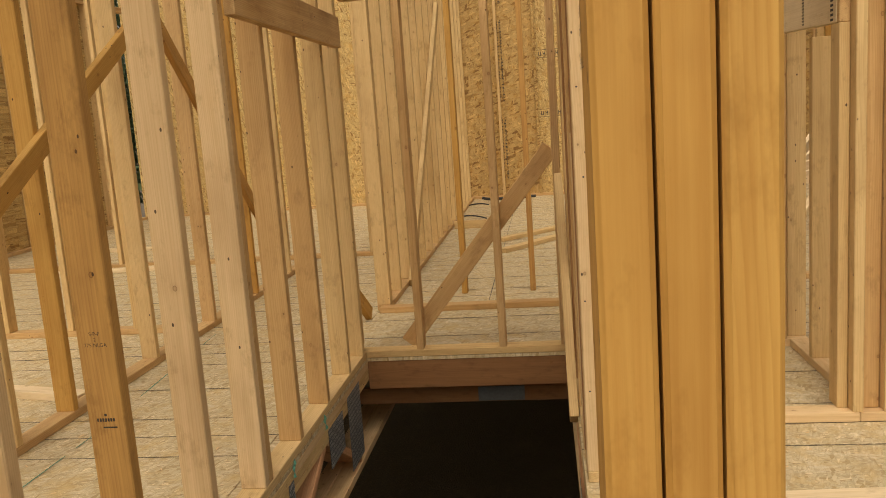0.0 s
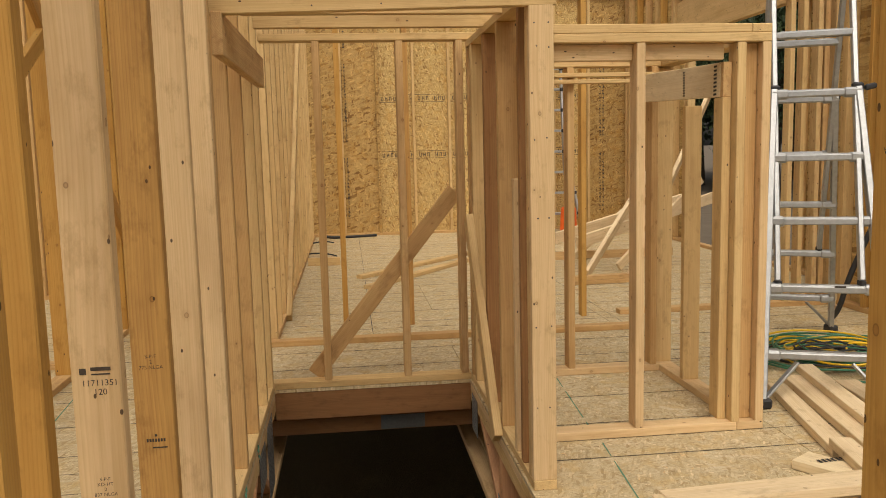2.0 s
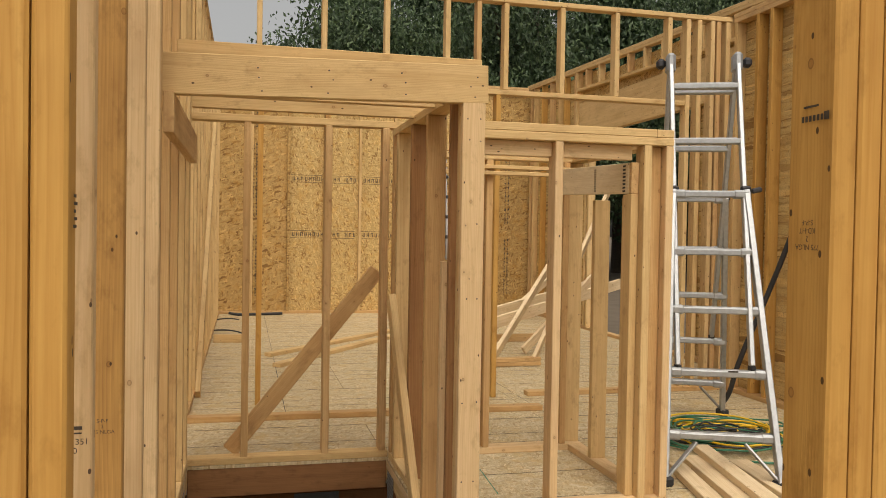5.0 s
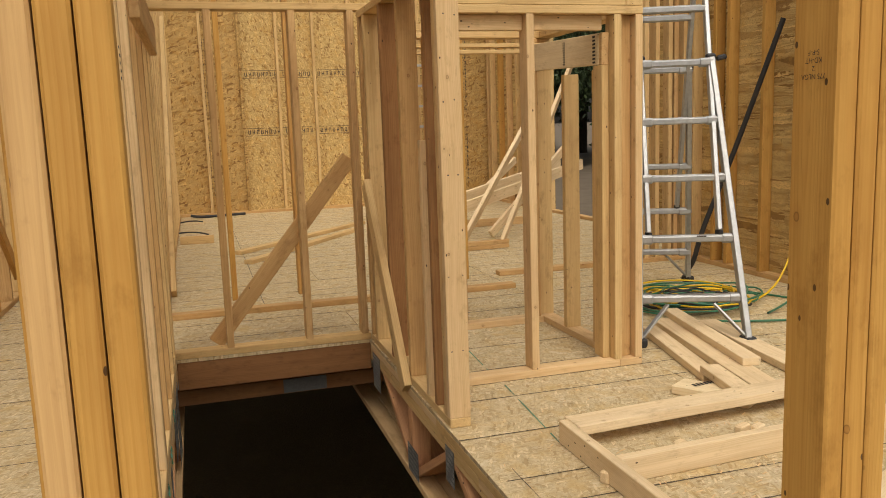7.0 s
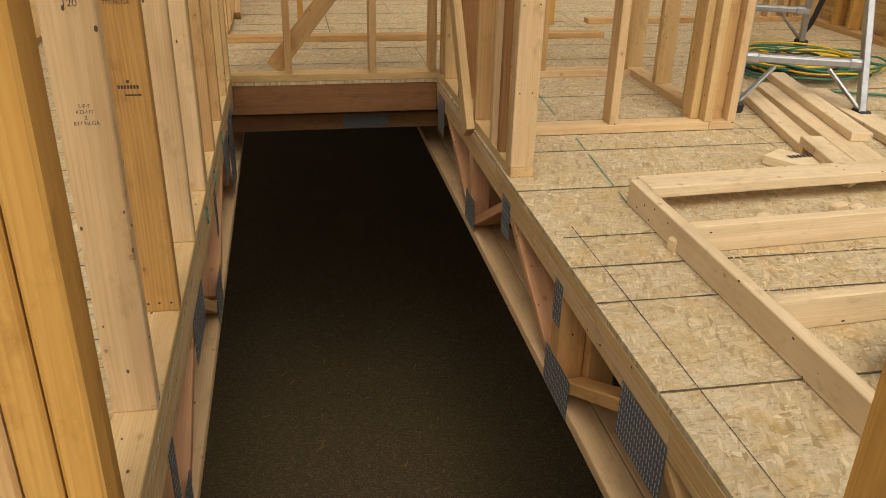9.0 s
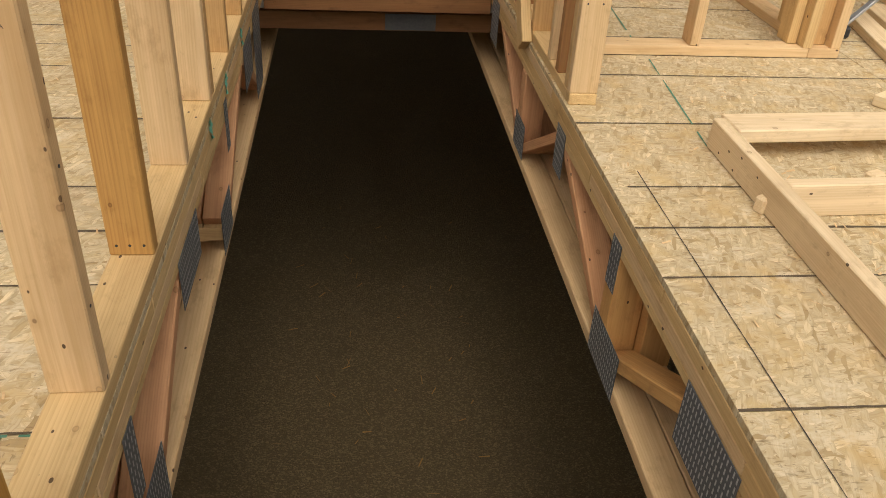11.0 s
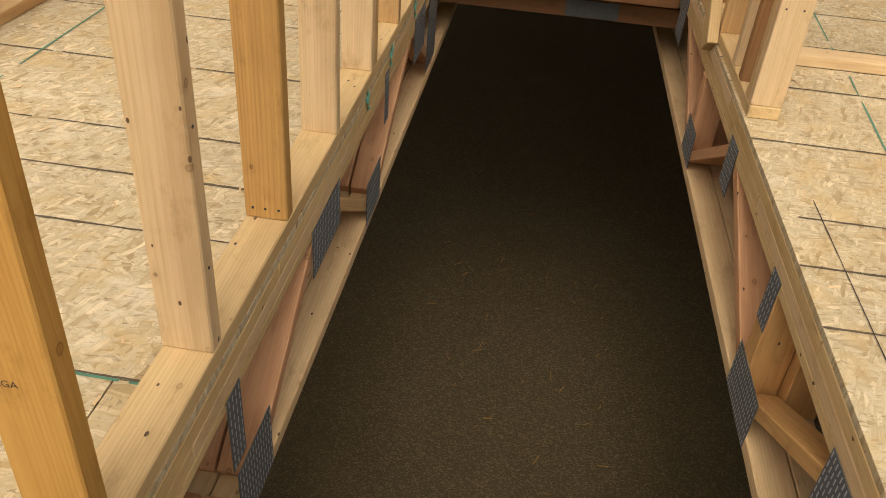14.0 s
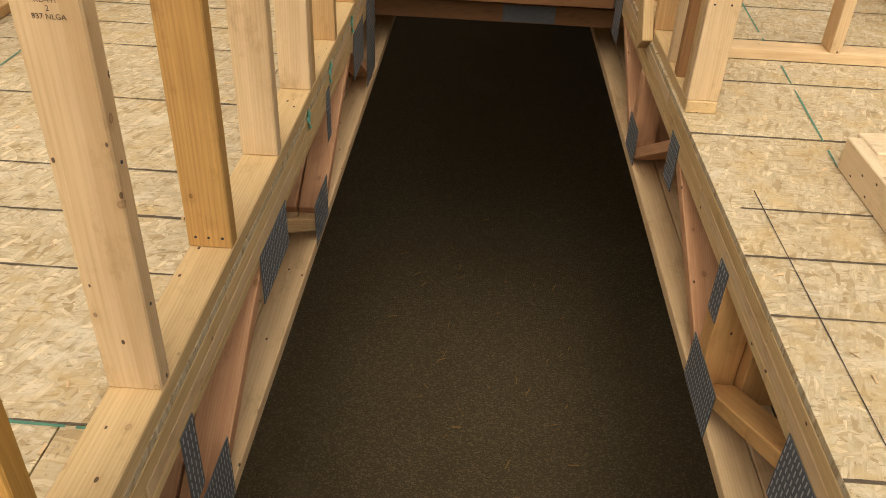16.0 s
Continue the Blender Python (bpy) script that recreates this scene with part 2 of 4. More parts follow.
M_LINE = plain("faded_line_ink", (0.115, 0.082, 0.05), 0.85, 0, 0.6, 40)
M_CHALK = plain("green_chalk", (0.10, 0.26, 0.17), 0.9, 0, 0.6, 60)
M_STEEL = plain("galvanised_steel", (0.15, 0.16, 0.165), 0.5, 0.3, 0.4, 90)
M_ALU = plain("brushed_aluminium", (0.44, 0.455, 0.47), 0.5, 0.8, 0.35, 30)
M_SLOT = plain("steel_teeth", (0.62, 0.63, 0.62), 0.5, 0.3, 0.4, 90)
M_BLACK = plain("black_rubber", (0.022, 0.022, 0.024), 0.55)
M_DARKBAR = plain("dark_steel", (0.04, 0.04, 0.045), 0.5, 0.4)
M_GREEN = plain("green_cable", (0.03, 0.16, 0.09), 0.45)
M_YELLOW = plain("yellow_cable", (0.72, 0.45, 0.02), 0.45)
M_TAG = plain("green_plastic_tag", (0.16, 0.46, 0.34), 0.6)
M_SAFETY = plain("safety_orange_plastic", (0.80, 0.13, 0.02), 0.5)
M_WHITE = plain("white_plastic", (0.75, 0.75, 0.73), 0.5)
M_SOIL = plain("dark_basement_gravel", (0.165, 0.118, 0.056), 0.95, 0, 0.6, 120)
M_MUD = plain("muddy_ground", (0.16, 0.125, 0.09), 0.95, 0, 0.5, 2.0)
# for unseen basement walls, made pale to bounce light
M_CONCRETE = plain("pale_bounce_concrete", (0.72, 0.70, 0.66), 0.9, 0, 0.3, 3.0)
M_BARK = plain("tree_bark", (0.09, 0.07, 0.05), 0.9, 0, 0.5, 8)


def gravel_bump(m):
    t = m.node_tree
    b = t.nodes["Principled BSDF"]
    co = t.nodes.new("ShaderNodeTexCoord")
    v = add(t, "ShaderNodeTexVoronoi", Scale=100.0)
    t.links.new(scaled(t, co.outputs["Object"], (1.0, 1.35, 1.0), (0, 0, 0.4)), v.inputs["Vector"])
    old = b.inputs["Base Color"].links[0].from_socket
    bw = t.nodes.new("ShaderNodeSeparateColor")
    t.links.new(v.outputs["Color"], bw.inputs[0])
    patch = noise_tex(t, co.outputs["Object"], 0.9, 4.0, 0.6)
    c = mix_colour(t, ramp(t, bw.outputs[0], [(0.6, 0.0), (1.0, 0.6)]), old, (0.37, 0.27, 0.135))
    c = mix_colour(t, ramp(t, patch, [(0.60, 0.0), (0.74, 0.4)]), c, (0.26, 0.185, 0.095))
    t.links.new(c, b.inputs["Base Color"])
    bump(t, b, v.outputs["Distance"], 0.8, 0.012)


gravel_bump(M_SOIL)


def leaf_material():
    m, t, b = nodes("dark_green_leaves")
    g = t.nodes.new("ShaderNodeNewGeometry")
    c = ramp(t, g.outputs["Random Per Island"], [(0.0, (0.022, 0.042, 0.018)), (0.5, (0.042, 0.08, 0.032)), (1.0, (0.10, 0.15, 0.06))])
    t.links.new(c, b.inputs["Base Color"])
    b.inputs["Roughness"].default_value = 0.6
    return m


M_LEAF = leaf_material()

# ---- building blocks ----
MESHES = {}


def box_mesh(sx, sy, sz, bev, mat):
    """A box with eased edges, centred, its length along z."""
    key = (round(sx, 4), round(sy, 4), round(sz, 3), bev, mat.name)
    if key in MESHES:
        return MESHES[key]
    hx, hy, hz = sx / 2, sy / 2, sz / 2
    b = min(bev, hx * 0.6, hy * 0.6, hz * 0.6)
    verts, idx = [], {}
    for i, axis in enumerate("xyz"):
        for s0 in (-1, 1):
            for s1 in (-1, 1):
                for s2 in (-1, 1):
                    p = [s0 * (hx - b), s1 * (hy - b), s2 * (hz - b)]
                    p[i] = (s0 * hx, s1 * hy, s2 * hz)[i]
                    idx[(i, s0, s1, s2)] = len(verts)
                    verts.append(p)
    S = (-1, 1)
    faces = []
    for i in range(3):
        for s in S:
            quad = []
            for u, v in ((-1, -1), (1, -1), (1, 1), (-1, 1)):
                c = [0, 0, 0]
                c[i], c[(i + 1) % 3], c[(i + 2) % 3] = s, u, v
                quad.append(idx[(i, *c)])
            faces.append(quad if s > 0 else quad[::-1])
    for i in range(3):
        j, k = (i + 1) % 3, (i + 2) % 3
        for sj in S:
            for sk in S:
                q = []
                for ax, si in ((j, -1), (j, 1), (k, 1), (k, -1)):
                    c = [0, 0, 0]
                    c[i], c[j], c[k] = si, sj, sk
                    q.append(idx[(ax, *c)])
                faces.append(q if sj * sk < 0 else q[::-1])
    for s0 in S:
        for s1 in S:
            for s2 in S:
                tri = [idx[(a, s0, s1, s2)] for a in range(3)]
                faces.append(tri if s0 * s1 * s2 > 0 else tri[::-1])
    me = bpy.data.meshes.new("board")
    me.from_pydata(verts, [], faces)
    me.materials.append(mat)
    me.update()
    MESHES[key] = me
    return me


def thing(name, at, label="", category="", group="", kind=""):
    ob = new(name)
    ob.empty_display_size = 0.1
    ob.location = at
    return tagged(ob, label, category, group, kind)


def put(ob, world_matrix, parent=None):
    if parent is None:
        ob.matrix_basis = world_matrix
        return ob
    base = Matrix.Identity(4)
    p = parent
    chain = []
    while p is not None:
        chain.append(p)
        p = p.parent
    for p in reversed(chain):
        base = base @ p.matrix_basis
    ob.parent = parent
    ob.matrix_basis = base.inverted() @ world_matrix
    return ob


def axes(a, b, side):
    z = (Vector(b) - Vector(a)).normalized()
    x = Vector(side)
    x = (x - z * x.dot(z)).normalized()
    y = z.cross(x)
    m = Matrix((x, y, z)).transposed().to_4x4()
    m.translation = (Vector(a) + Vector(b)) / 2
    return m


def stick(parent, name, a, b, w, d, side, mat, bev=0.003, label=""):
    """A board from a to b on its middle line: w wide along side, d deep across it."""
    me = box_mesh(w, d, (Vector(b) - Vector(a)).length, bev, mat)
    ob = put(new(name, me), axes(a, b, side), parent)
    return tagged(ob, label) if label else ob


def block(parent, name, lo, hi, mat, bev=0.003, label=""):
    """An upright box between two corners; its grain runs along the longest side."""
    lo, hi = Vector(lo), Vector(hi)
    s, c = hi - lo, (lo + hi) / 2
    k = max(range(3), key=lambda i: s[i])
    z = [Vector((1, 0, 0)), Vector((0, 1, 0)), Vector((0, 0, 1))][k]
    x = [Vector((0, 1, 0)), Vector((0, 0, 1)), Vector((1, 0, 0))][k]
    y = z.cross(x)
    dim = [abs(s.dot(v)) for v in (x, y, z)]
    m = Matrix((x, y, z)).transposed().to_4x4()
    m.translation = c
    ob = put(new(name, box_mesh(*dim, bev, mat)), m, parent)
    return tagged(ob, label) if label else ob


def part(name, bm, material, parent, label="", at=None):
    me = bpy.data.meshes.new(name)
    bm.to_mesh(me)
    bm.free()
    me.materials.append(material)
    ob = put(new(name, me), at or Matrix.Identity(4), parent)
    return tagged(ob, label) if label else ob


def tube(name, pts, radius, mat, parent=None, label="", category="", cyclic=False):
    cu = bpy.data.curves.new(name, "CURVE")
    cu.dimensions, cu.bevel_depth, cu.bevel_resolution, cu.resolution_u = "3D", radius, 2, 4
    sp = cu.splines.new("NURBS")
    sp.points.add(len(pts) - 1)
    for p, q in zip(sp.points, pts):
        p.co = (*q, 1)
    sp.use_endpoint_u, sp.order_u, sp.use_cyclic_u = True, 3, cyclic
    cu.materials.append(mat)
    ob = put(new(name, cu), Matrix.Identity(4), parent)
    return tagged(ob, label, category)


def stamp(parent, lines, at, right, up, size, mat=None):
    """Grade stamp: lines of writing laid on a board's face."""
    r, u = Vector(right).normalized(), Vector(up).normalized()
    m = Matrix((r, u, r.cross(u))).transposed().to_4x4()
    for i, line in enumerate(lines):
        cu = bpy.data.curves.new("stamp", "FONT")
        cu.body, cu.size, cu.align_x = line, size, "CENTER"
        cu.materials.append(mat or M_FADED)
        mm = m.copy()
        mm.translation = Vector(at) - u * size * 1.05 * i
        put(new("stamp", cu), mm, parent)


def bars(parent, at, right, up, spec, normal_gap=0.0012, mat=None):
    """Lettering too faint to read, as plain strokes: (x, y, width, height) each."""
    r, u = Vector(right).normalized(), Vector(up).normalized()
    n = r.cross(u)
    bm = bmesh.new()
    for x, y, w, h in spec:
        c = Vector(at) + r * x + u * y + n * normal_gap
        vs = [bm.verts.new(c + r * (a * w / 2) + u * (b * h / 2)) for a, b in ((-1, -1), (1, -1), (1, 1), (-1, 1))]
        bm.faces.new(vs)
    return part("printed_mark", bm, mat or M_FADED, parent)


T, W = 0.038, 0.089
NAIL = {}


def nail(parent, at, normal):
    if "m" not in NAIL:
        bm = bmesh.new()
        bmesh.ops.create_cone(bm, cap_ends=True, segments=8, radius1=0.0032, radius2=0.0027, depth=0.0016)
        me = bpy.data.meshes.new("nail_head")
        bm.to_mesh(me)
        bm.free()
        me.materials.append(M_DARKBAR)
        NAIL["m"] = me
    m = Vector(normal).to_track_quat("Z", "Y").to_matrix().to_4x4()
    m.translation = Vector(at)
    put(new("nail_head", NAIL["m"]), m, parent)

# ---- the plan ----
XL, XR = -0.82, 0.25          # the two sides of the stair opening
YN, YF = 0.95, 4.38           # its near and far end
HALL_X0, HALL_X1, HALL_Y0, HALL_Y1 = -6.2, 4.0, -3.4, 12.6
BASE_Z, GROUND_Z = -2.72, -0.55
rng = random.Random(4)


def frame_wall(name, label, along, at, depth, start, stop, top, studs, mat, plate_mat=None, plate=True, top_plates=2, thick=T):
    """A stud wall. along 'x' or 'y'; at: its near face; studs: where each stud begins."""
    mid = (start + stop) / 2
    w = thing(name, (mid, at + depth / 2, 0) if along == "x" else (at + depth / 2, mid, 0), label, "stud wall", kind="structure")
    pm = plate_mat or M_SPRUCE

    def piece(nm, a, b, z0, z1, m):
        if along == "x":
            return block(w, nm, (a, at, z0), (b, at + depth, z1), m)
        return block(w, nm, (at, a, z0), (at + depth, b, z1), m)
    if plate:
        piece("bottom_plate", start, stop, 0.0, T, pm)
    for k in range(top_plates):
        piece("top_plate", start, stop, top - T * (k + 1), top - T * k - 0.001, pm)
    made = []
    for s in studs:
        m = mat
        if isinstance(s, tuple):
            s, m = s
        made.append(piece("stud", s, s + thick, T if plate else 0.0, top - T * top_plates, m))
    return w, made


# wall beside the stair opening
left_studs = [(1.185, M_ORANGE), (1.561, M_WHITE_WOOD), (1.968, M_BROWN), (2.37, M_WHITE_WOOD), (2.776, M_WHITE_WOOD), (2.815, M_SPRUCE),
              (3.185, M_SPRUCE), (3.59, M_SPRUCE), (3.997, M_PINE), (4.30, M_PINE)]
wall_left, ls = frame_wall("wall_left", "open spruce stud wall along the stair opening", "y", XL - W, W, 0.9, YF + 0.06, 3.35, left_studs, M_SPRUCE, M_PINE)

# wall with the doorway that the walk looks through
wall_near = thing("wall_near", (0, 0.81, 0), "amber stud wall with an open doorway", "stud wall", kind="structure")
NY0, NY1 = 0.79, 0.88
for x0, m in ((-0.752, M_ORANGE), (-0.790, M_ORANGE), (-0.828, M_SPRUCE), (-1.26, M_PINE), (-1.66, M_ORANGE), (0.193, M_ORANGE), (0.231, M_ORANGE), (0.269, M_ORANGE)):
    s = block(wall_near, "stud", (x0 + 0.0012, NY0, 0.0 if -0.76 < x0 < 0.3 else T), (x0 + T - 0.0012, NY1 - (0.045 if -0.83 < x0 < 0 else 0.0), 2.70), m, 0.004)
    if x0 == 0.193:
        jamb_right = s
    if x0 == -0.752:
        jamb_left = s
    if x0 == -0.828:
        jamb_pale = s
block(wall_near, "bottom_plate", (-1.7, NY0, 0), (-0.7905, NY1, T), M_SPRUCE)
block(wall_near, "header", (-1.7, NY0, 2.70), (0.6, NY1, 2.98), M_SPRUCE)

# framed box over the far part of the stairs
stair_frame = thing("wall_stair", (0.3, 3.6, 0), "low spruce framing round the stair head", "stud wall", kind="structure")
block(stair_frame, "bottom_plate", (0.258, 2.868, 0), (0.347, YF, T), M_PINE)
post = block(stair_frame, "post", (0.258, 2.87, T), (0.347, 2.908, 1.775), M_WHITE_WOOD)
for y0, m, z1 in ((2.909, M_SPRUCE, 1.80), (3.045, M_HEART, 1.80), (3.17, M_WHITE_WOOD, 1.15), (3.48, M_SPRUCE, 1.80), (3.83, M_HEART, 1.80), (4.21, M_PINE, 1.80), (4.33, M_SPRUCE, 1.80)):
    block(stair_frame, "stud", (0.258, y0, T), (0.347, y0 + T, z1), m)
beam = stick(stair_frame, "header", (-0.90, 2.888, 1.805), (0.356, 2.888, 1.834), 0.145, T, (0, 0, 1), M_PINE)
for y0, z in ((2.93, 1.80), (3.34, 1.81), (3.80, 1.825)):
    block(stair_frame, "joist", (XL + 0.04, y0, z), (0.347, y0 + T, z + 0.14), M_PINE)
block(stair_frame, "top_plate", (XL, YF, 1.845), (0.347, YF + W, 1.845 + T), M_PINE)
block(stair_frame, "top_plate", (0.258, 2.975, 1.80), (0.347, YF - 0.002, 1.80 + T), M_PINE)
ledger = block(stair_frame, "ledger", (XL + 0.001, 2.86, 1.60), (XL + T, 4.25, 1.745), M_SPRUCE)
# far edge of the opening: plate and two studs
block(stair_frame, "bottom_plate", (-0.90, YF, 0.001), (0.257, YF + W, T), M_PINE)
for x0, m in ((-0.548, M_SPRUCE), (-0.113, M_SPRUCE), (0.205, M_SPRUCE)):
    block(stair_frame, "stud", (x0, YF, T), (x0 + T, YF + W, 1.845), m)
for x0 in (-0.9,):
    block(stair_frame, "stud", (x0, YF + 0.062, T), (x0 + T, YF + W + 0.06, 2.2), M_PINE)
for z in (0.32, 0.62, 1.02, 1.30, 1.62, 1.70):
    for dx in (0.022, 0.066):
        nail(post, (0.258 + dx + rng.uniform(-0.008, 0.008), 2.8697, z + rng.uniform(-0.004, 0.004)), (0, -1, 0))
for x in (-0.5, -0.25, 0.02, 0.3):
    for z in (1.778, 1.818, 1.858):
        nail(beam, (x + rng.uniform(-0.02, 0.02), 2.8687, z + x * 0.022 + rng.uniform(-0.006, 0.006)), (0, -1, 0))

# closet
closet = thing("wall_closet", (0.87, 3.85, 0), "pale spruce closet framing with low double top plate", "stud wall", kind="structure")
CX0, CX1, CY0, CY1 = 0.352, 1.413, 3.345, 4.43
block(closet, "bottom_plate", (CX0, CY0, 0), (CX1 - 0.125, CY0 + W, T), M_WHITE_WOOD)
block(closet, "bottom_plate", (CX1 - 0.124, CY0, 0), (CX1, CY0 + W, T), M_WHITE_WOOD)
block(closet, "bottom_plate", (CX1 - W, CY0 + W + 0.001, 0), (CX1, CY1 - W - 0.001, T), M_WHITE_WOOD)
block(closet, "bottom_plate", (CX0, CY1 - W, 0), (CX1, CY1, T), M_WHITE_WOOD)
for lo, hi, m in (((0.352, CY0, T), (0.390, CY0 + W, 1.46), M_SPRUCE),
                  ((0.822, CY0, T), (0.860, CY0 + W, 1.69), M_WHITE_WOOD),
                  ((1.262, CY0, T), (1.300, CY0 + W, 1.69), M_PINE),
                  ((1.222, CY0 + 0.05, T), (1.260, CY0 + W + 0.05, 1.465), M_PINE),
                  ((1.302, CY0 + 0.045, T), (1.372, CY0 + W - 0.002, 1.69), M_SPRUCE),
                  ((1.374, CY0, T), (1.412, CY0 + W, 1.69), M_WHITE_WOOD),
                  ((CX1 - W, 3.66, T), (CX1, 3.698, 1.46), M_PINE),
                  ((CX1 - W, 4.02, T), (CX1, 4.058, 1.46), M_PINE),
                  ((CX1 - W, 4.391, T), (CX1, 4.429, 1.69), M_PINE),
                  ((1.27, CY1 - W, T), (1.308, CY1, 1.69), M_SPRUCE),
                  ((0.80, CY1 - W, T), (0.838, CY1, 1.69), M_SPRUCE),
                  ((0.352, CY1 - W, T), (0.390, CY1, 1.69), M_PINE)):
    block(closet, "stud", lo, hi, m)
block(closet, "top_plate", (CX0, CY0, 1.691), (CX1, CY0 + W, 1.728), M_PINE)
block(closet, "top_plate", (CX0, CY0 + 0.001, 1.729), (CX1 - 0.09, CY0 + W, 1.766), M_PINE)
block(closet, "top_plate", (CX1 - W, CY0 + W + 0.001, 1.691), (CX1, CY1, 1.728), M_PINE)
block(closet, "top_plate", (CX1 - W + 0.001, CY0 + 0.001, 1.729), (CX1, CY1, 1.766), M_PINE)
block(closet, "top_plate", (CX0, CY1 - W, 1.691), (CX1 - W - 0.001, CY1, 1.728), M_PINE)
block(closet, "top_plate", (CX0, CY1 - W, 1.729), (CX1 - W - 0.001, CY1, 1.766), M_PINE)
block(closet, "nailer", (0.391, CY0 + 0.045, 1.622), (0.821, CY0 + W - 0.001, 1.69), M_WHITE_WOOD)
block(closet, "nailer", (0.861, CY0 + 0.045, 1.622), (1.2215, CY0 + W - 0.001, 1.69), M_WHITE_WOOD)
for z in (1.60, 1.635):
    block(closet, "nailer", (CX0, CY1 - W - 0.04, z), (CX1 - W, CY1 - W - 0.002, z + 0.022), M_PINE)
closet_header = stick(closet, "header", (1.241, CY0 + 0.078, 1.540), (1.241, 4.339, 1.572), 0.146, T, (0, 0, 1), M_LVL, 0.002, "pale door header with printed marks")
stick(closet, "header_end", (1.241, CY0 + 0.048, 1.539), (1.241, CY0 + 0.0775, 1.540), 0.148, T, (0, 0, 1), M_SPRUCE)
block(closet, "nailer", (0.352, CY0 + 0.002, 1.461), (0.405, CY0 + W, 1.60), M_BROWN, 0.003, "brown block with a white sticker")
bars(closet_header, (1.2218, 3.80, 1.552), (0, -1, 0), (0, 0, 1), [(0.0 + dx, -0.055 + 0.012 * k, 0.009, 0.007) for k in range(10) for dx in (-0.008, 0.006)], mat=M_INK)
bars(closet_header, (1.2218, 3.47, 1.541), (0, -1, 0), (0, 0, 1), [(0.0, -0.06 + 0.017 * k, 0.03, 0.009) for k in range(8)], mat=M_INK)

# partition at the far side of the landing, with a wide opening and short studs over it
P_Y = 5.375
U_Y = 5.87
part_wall = thing("wall_partition", (1.0, U_Y + W / 2, 0), "spruce partition frame with short studs over a wide opening", "stud wall", kind="structure")
block(part_wall, "bottom_plate", (-0.95, P_Y, 0), (1.56, P_Y + W, T), M_SPRUCE)
block(part_wall, "bottom_plate", (1.62, U_Y, 0), (3.34, U_Y + W, T), M_SPRUCE)
for k in range(9):
    x0 = -0.932 + 0.462 * k
    if x0 > -0.88:
        block(part_wall, "cripple_stud", (x0, U_Y, 2.372), (x0 + T, U_Y + W, 3.035), M_PINE)
for x0, m in ((-0.886, M_PINE), (1.16, M_SPRUCE)):
    block(part_wall, "cripple_stud", (x0, U_Y, 2.372), (x0 + T, U_Y + W, 3.035), m)
block(part_wall, "sill_plate", (-0.888, U_Y, 2.334), (2.925, U_Y + W, 2.371), M_PINE)
block(part_wall, "top_plate", (-0.888, U_Y, 3.036), (1.158, U_Y + W, 3.073), M_PINE)
block(part_wall, "top_plate", (1.160, U_Y, 3.040), (3.345, U_Y + W, 3.077), M_PINE)
for x0, m, z0, z1 in ((-0.453, M_ORANGE, 0, 2.333), (0.027, M_BROWN, 0, 2.333), (1.324, M_ORANGE, 0, 2.333), (2.93, M_PINE, T, 3.035), (3.03, M_PINE, T, 3.035), (3.15, M_PINE, T, 3.035), (3.205, M_SPRUCE, T, 3.035), (3.29, M_PINE, T, 3.035)):
    block(part_wall, "stud", (x0, U_Y, z0), (x0 + T, U_Y + W, z1), m)

# long wall of the far room
frame_wall("wall_inner_long", "long spruce stud wall of the far room", "y", -0.98, W, P_Y + W + 0.002, 12.36, 3.35,
           [(5.468, M_PINE), (5.508, M_PINE)] + [(5.90 + 0.424 * k, M_PINE) for k in range(15)], M_PINE)
# sheathed end wall
wall_back, _ = frame_wall("wall_back", "far stud wall sheathed in amber strand board", "x", 12.36, W, -6.1, 3.895, 3.62,
                           [(0.083 + 0.5415 * k, M_OSB_BROWN if k == 0 else M_PINE) for k in range(-2, 7)] + [-1.8 - 0.6 * k for k in range(7)], M_SPRUCE)
for k in range(-6, 4):
    x0 = 0.107 + 1.083 * k
    x1 = x0 + 1.080 if k < 3 else 4.0
    brown = k in (-1, 3)
    pn = block(wall_back, "sheathing_panel", (max(x0, -6.15), 12.452, -0.2), (x1, 12.463, 3.61), M_OSB_BROWN if brown else M_OSB, 0.001)
    if k >= 0 and not brown:
        for z, mark in ((1.203, M_FADED), (2.05, M_LINE)):
            bars(pn, (x0 + 0.52, 12.4515, z), (1, 0, 0), (0, 0, 1),
                 [(-0.46 + 0.062 * j + dx, 0.0, 0.011, 0.058) for j in range(16) if j not in (8, 12) for dx in (0.0, 0.026)]
                 + [(-0.447 + 0.062 * j, (-0.026, 0.0, 0.026)[j % 3], 0.03, 0.011) for j in range(16) if j not in (8, 12)]
                 + [(0, 0.055, 0.98, 0.006), (0, -0.055, 0.98, 0.006)], mat=mark)
    if brown:
        at_x = x0 + (0.555 if k < 0 else 0.2)
        bars(pn, (at_x, 12.4515, 1.55), (1, 0, 0), (0, 0, 1), [(dx + rng.uniform(-0.004, 0.004), -1.28 + 0.021 * j, rng.uniform(0.008, 0.03), rng.uniform(0.007, 0.015)) for j in range(135) if (j // 11) % 6 != 4 for dx in (0.0, 0.05)], mat=M_INK)


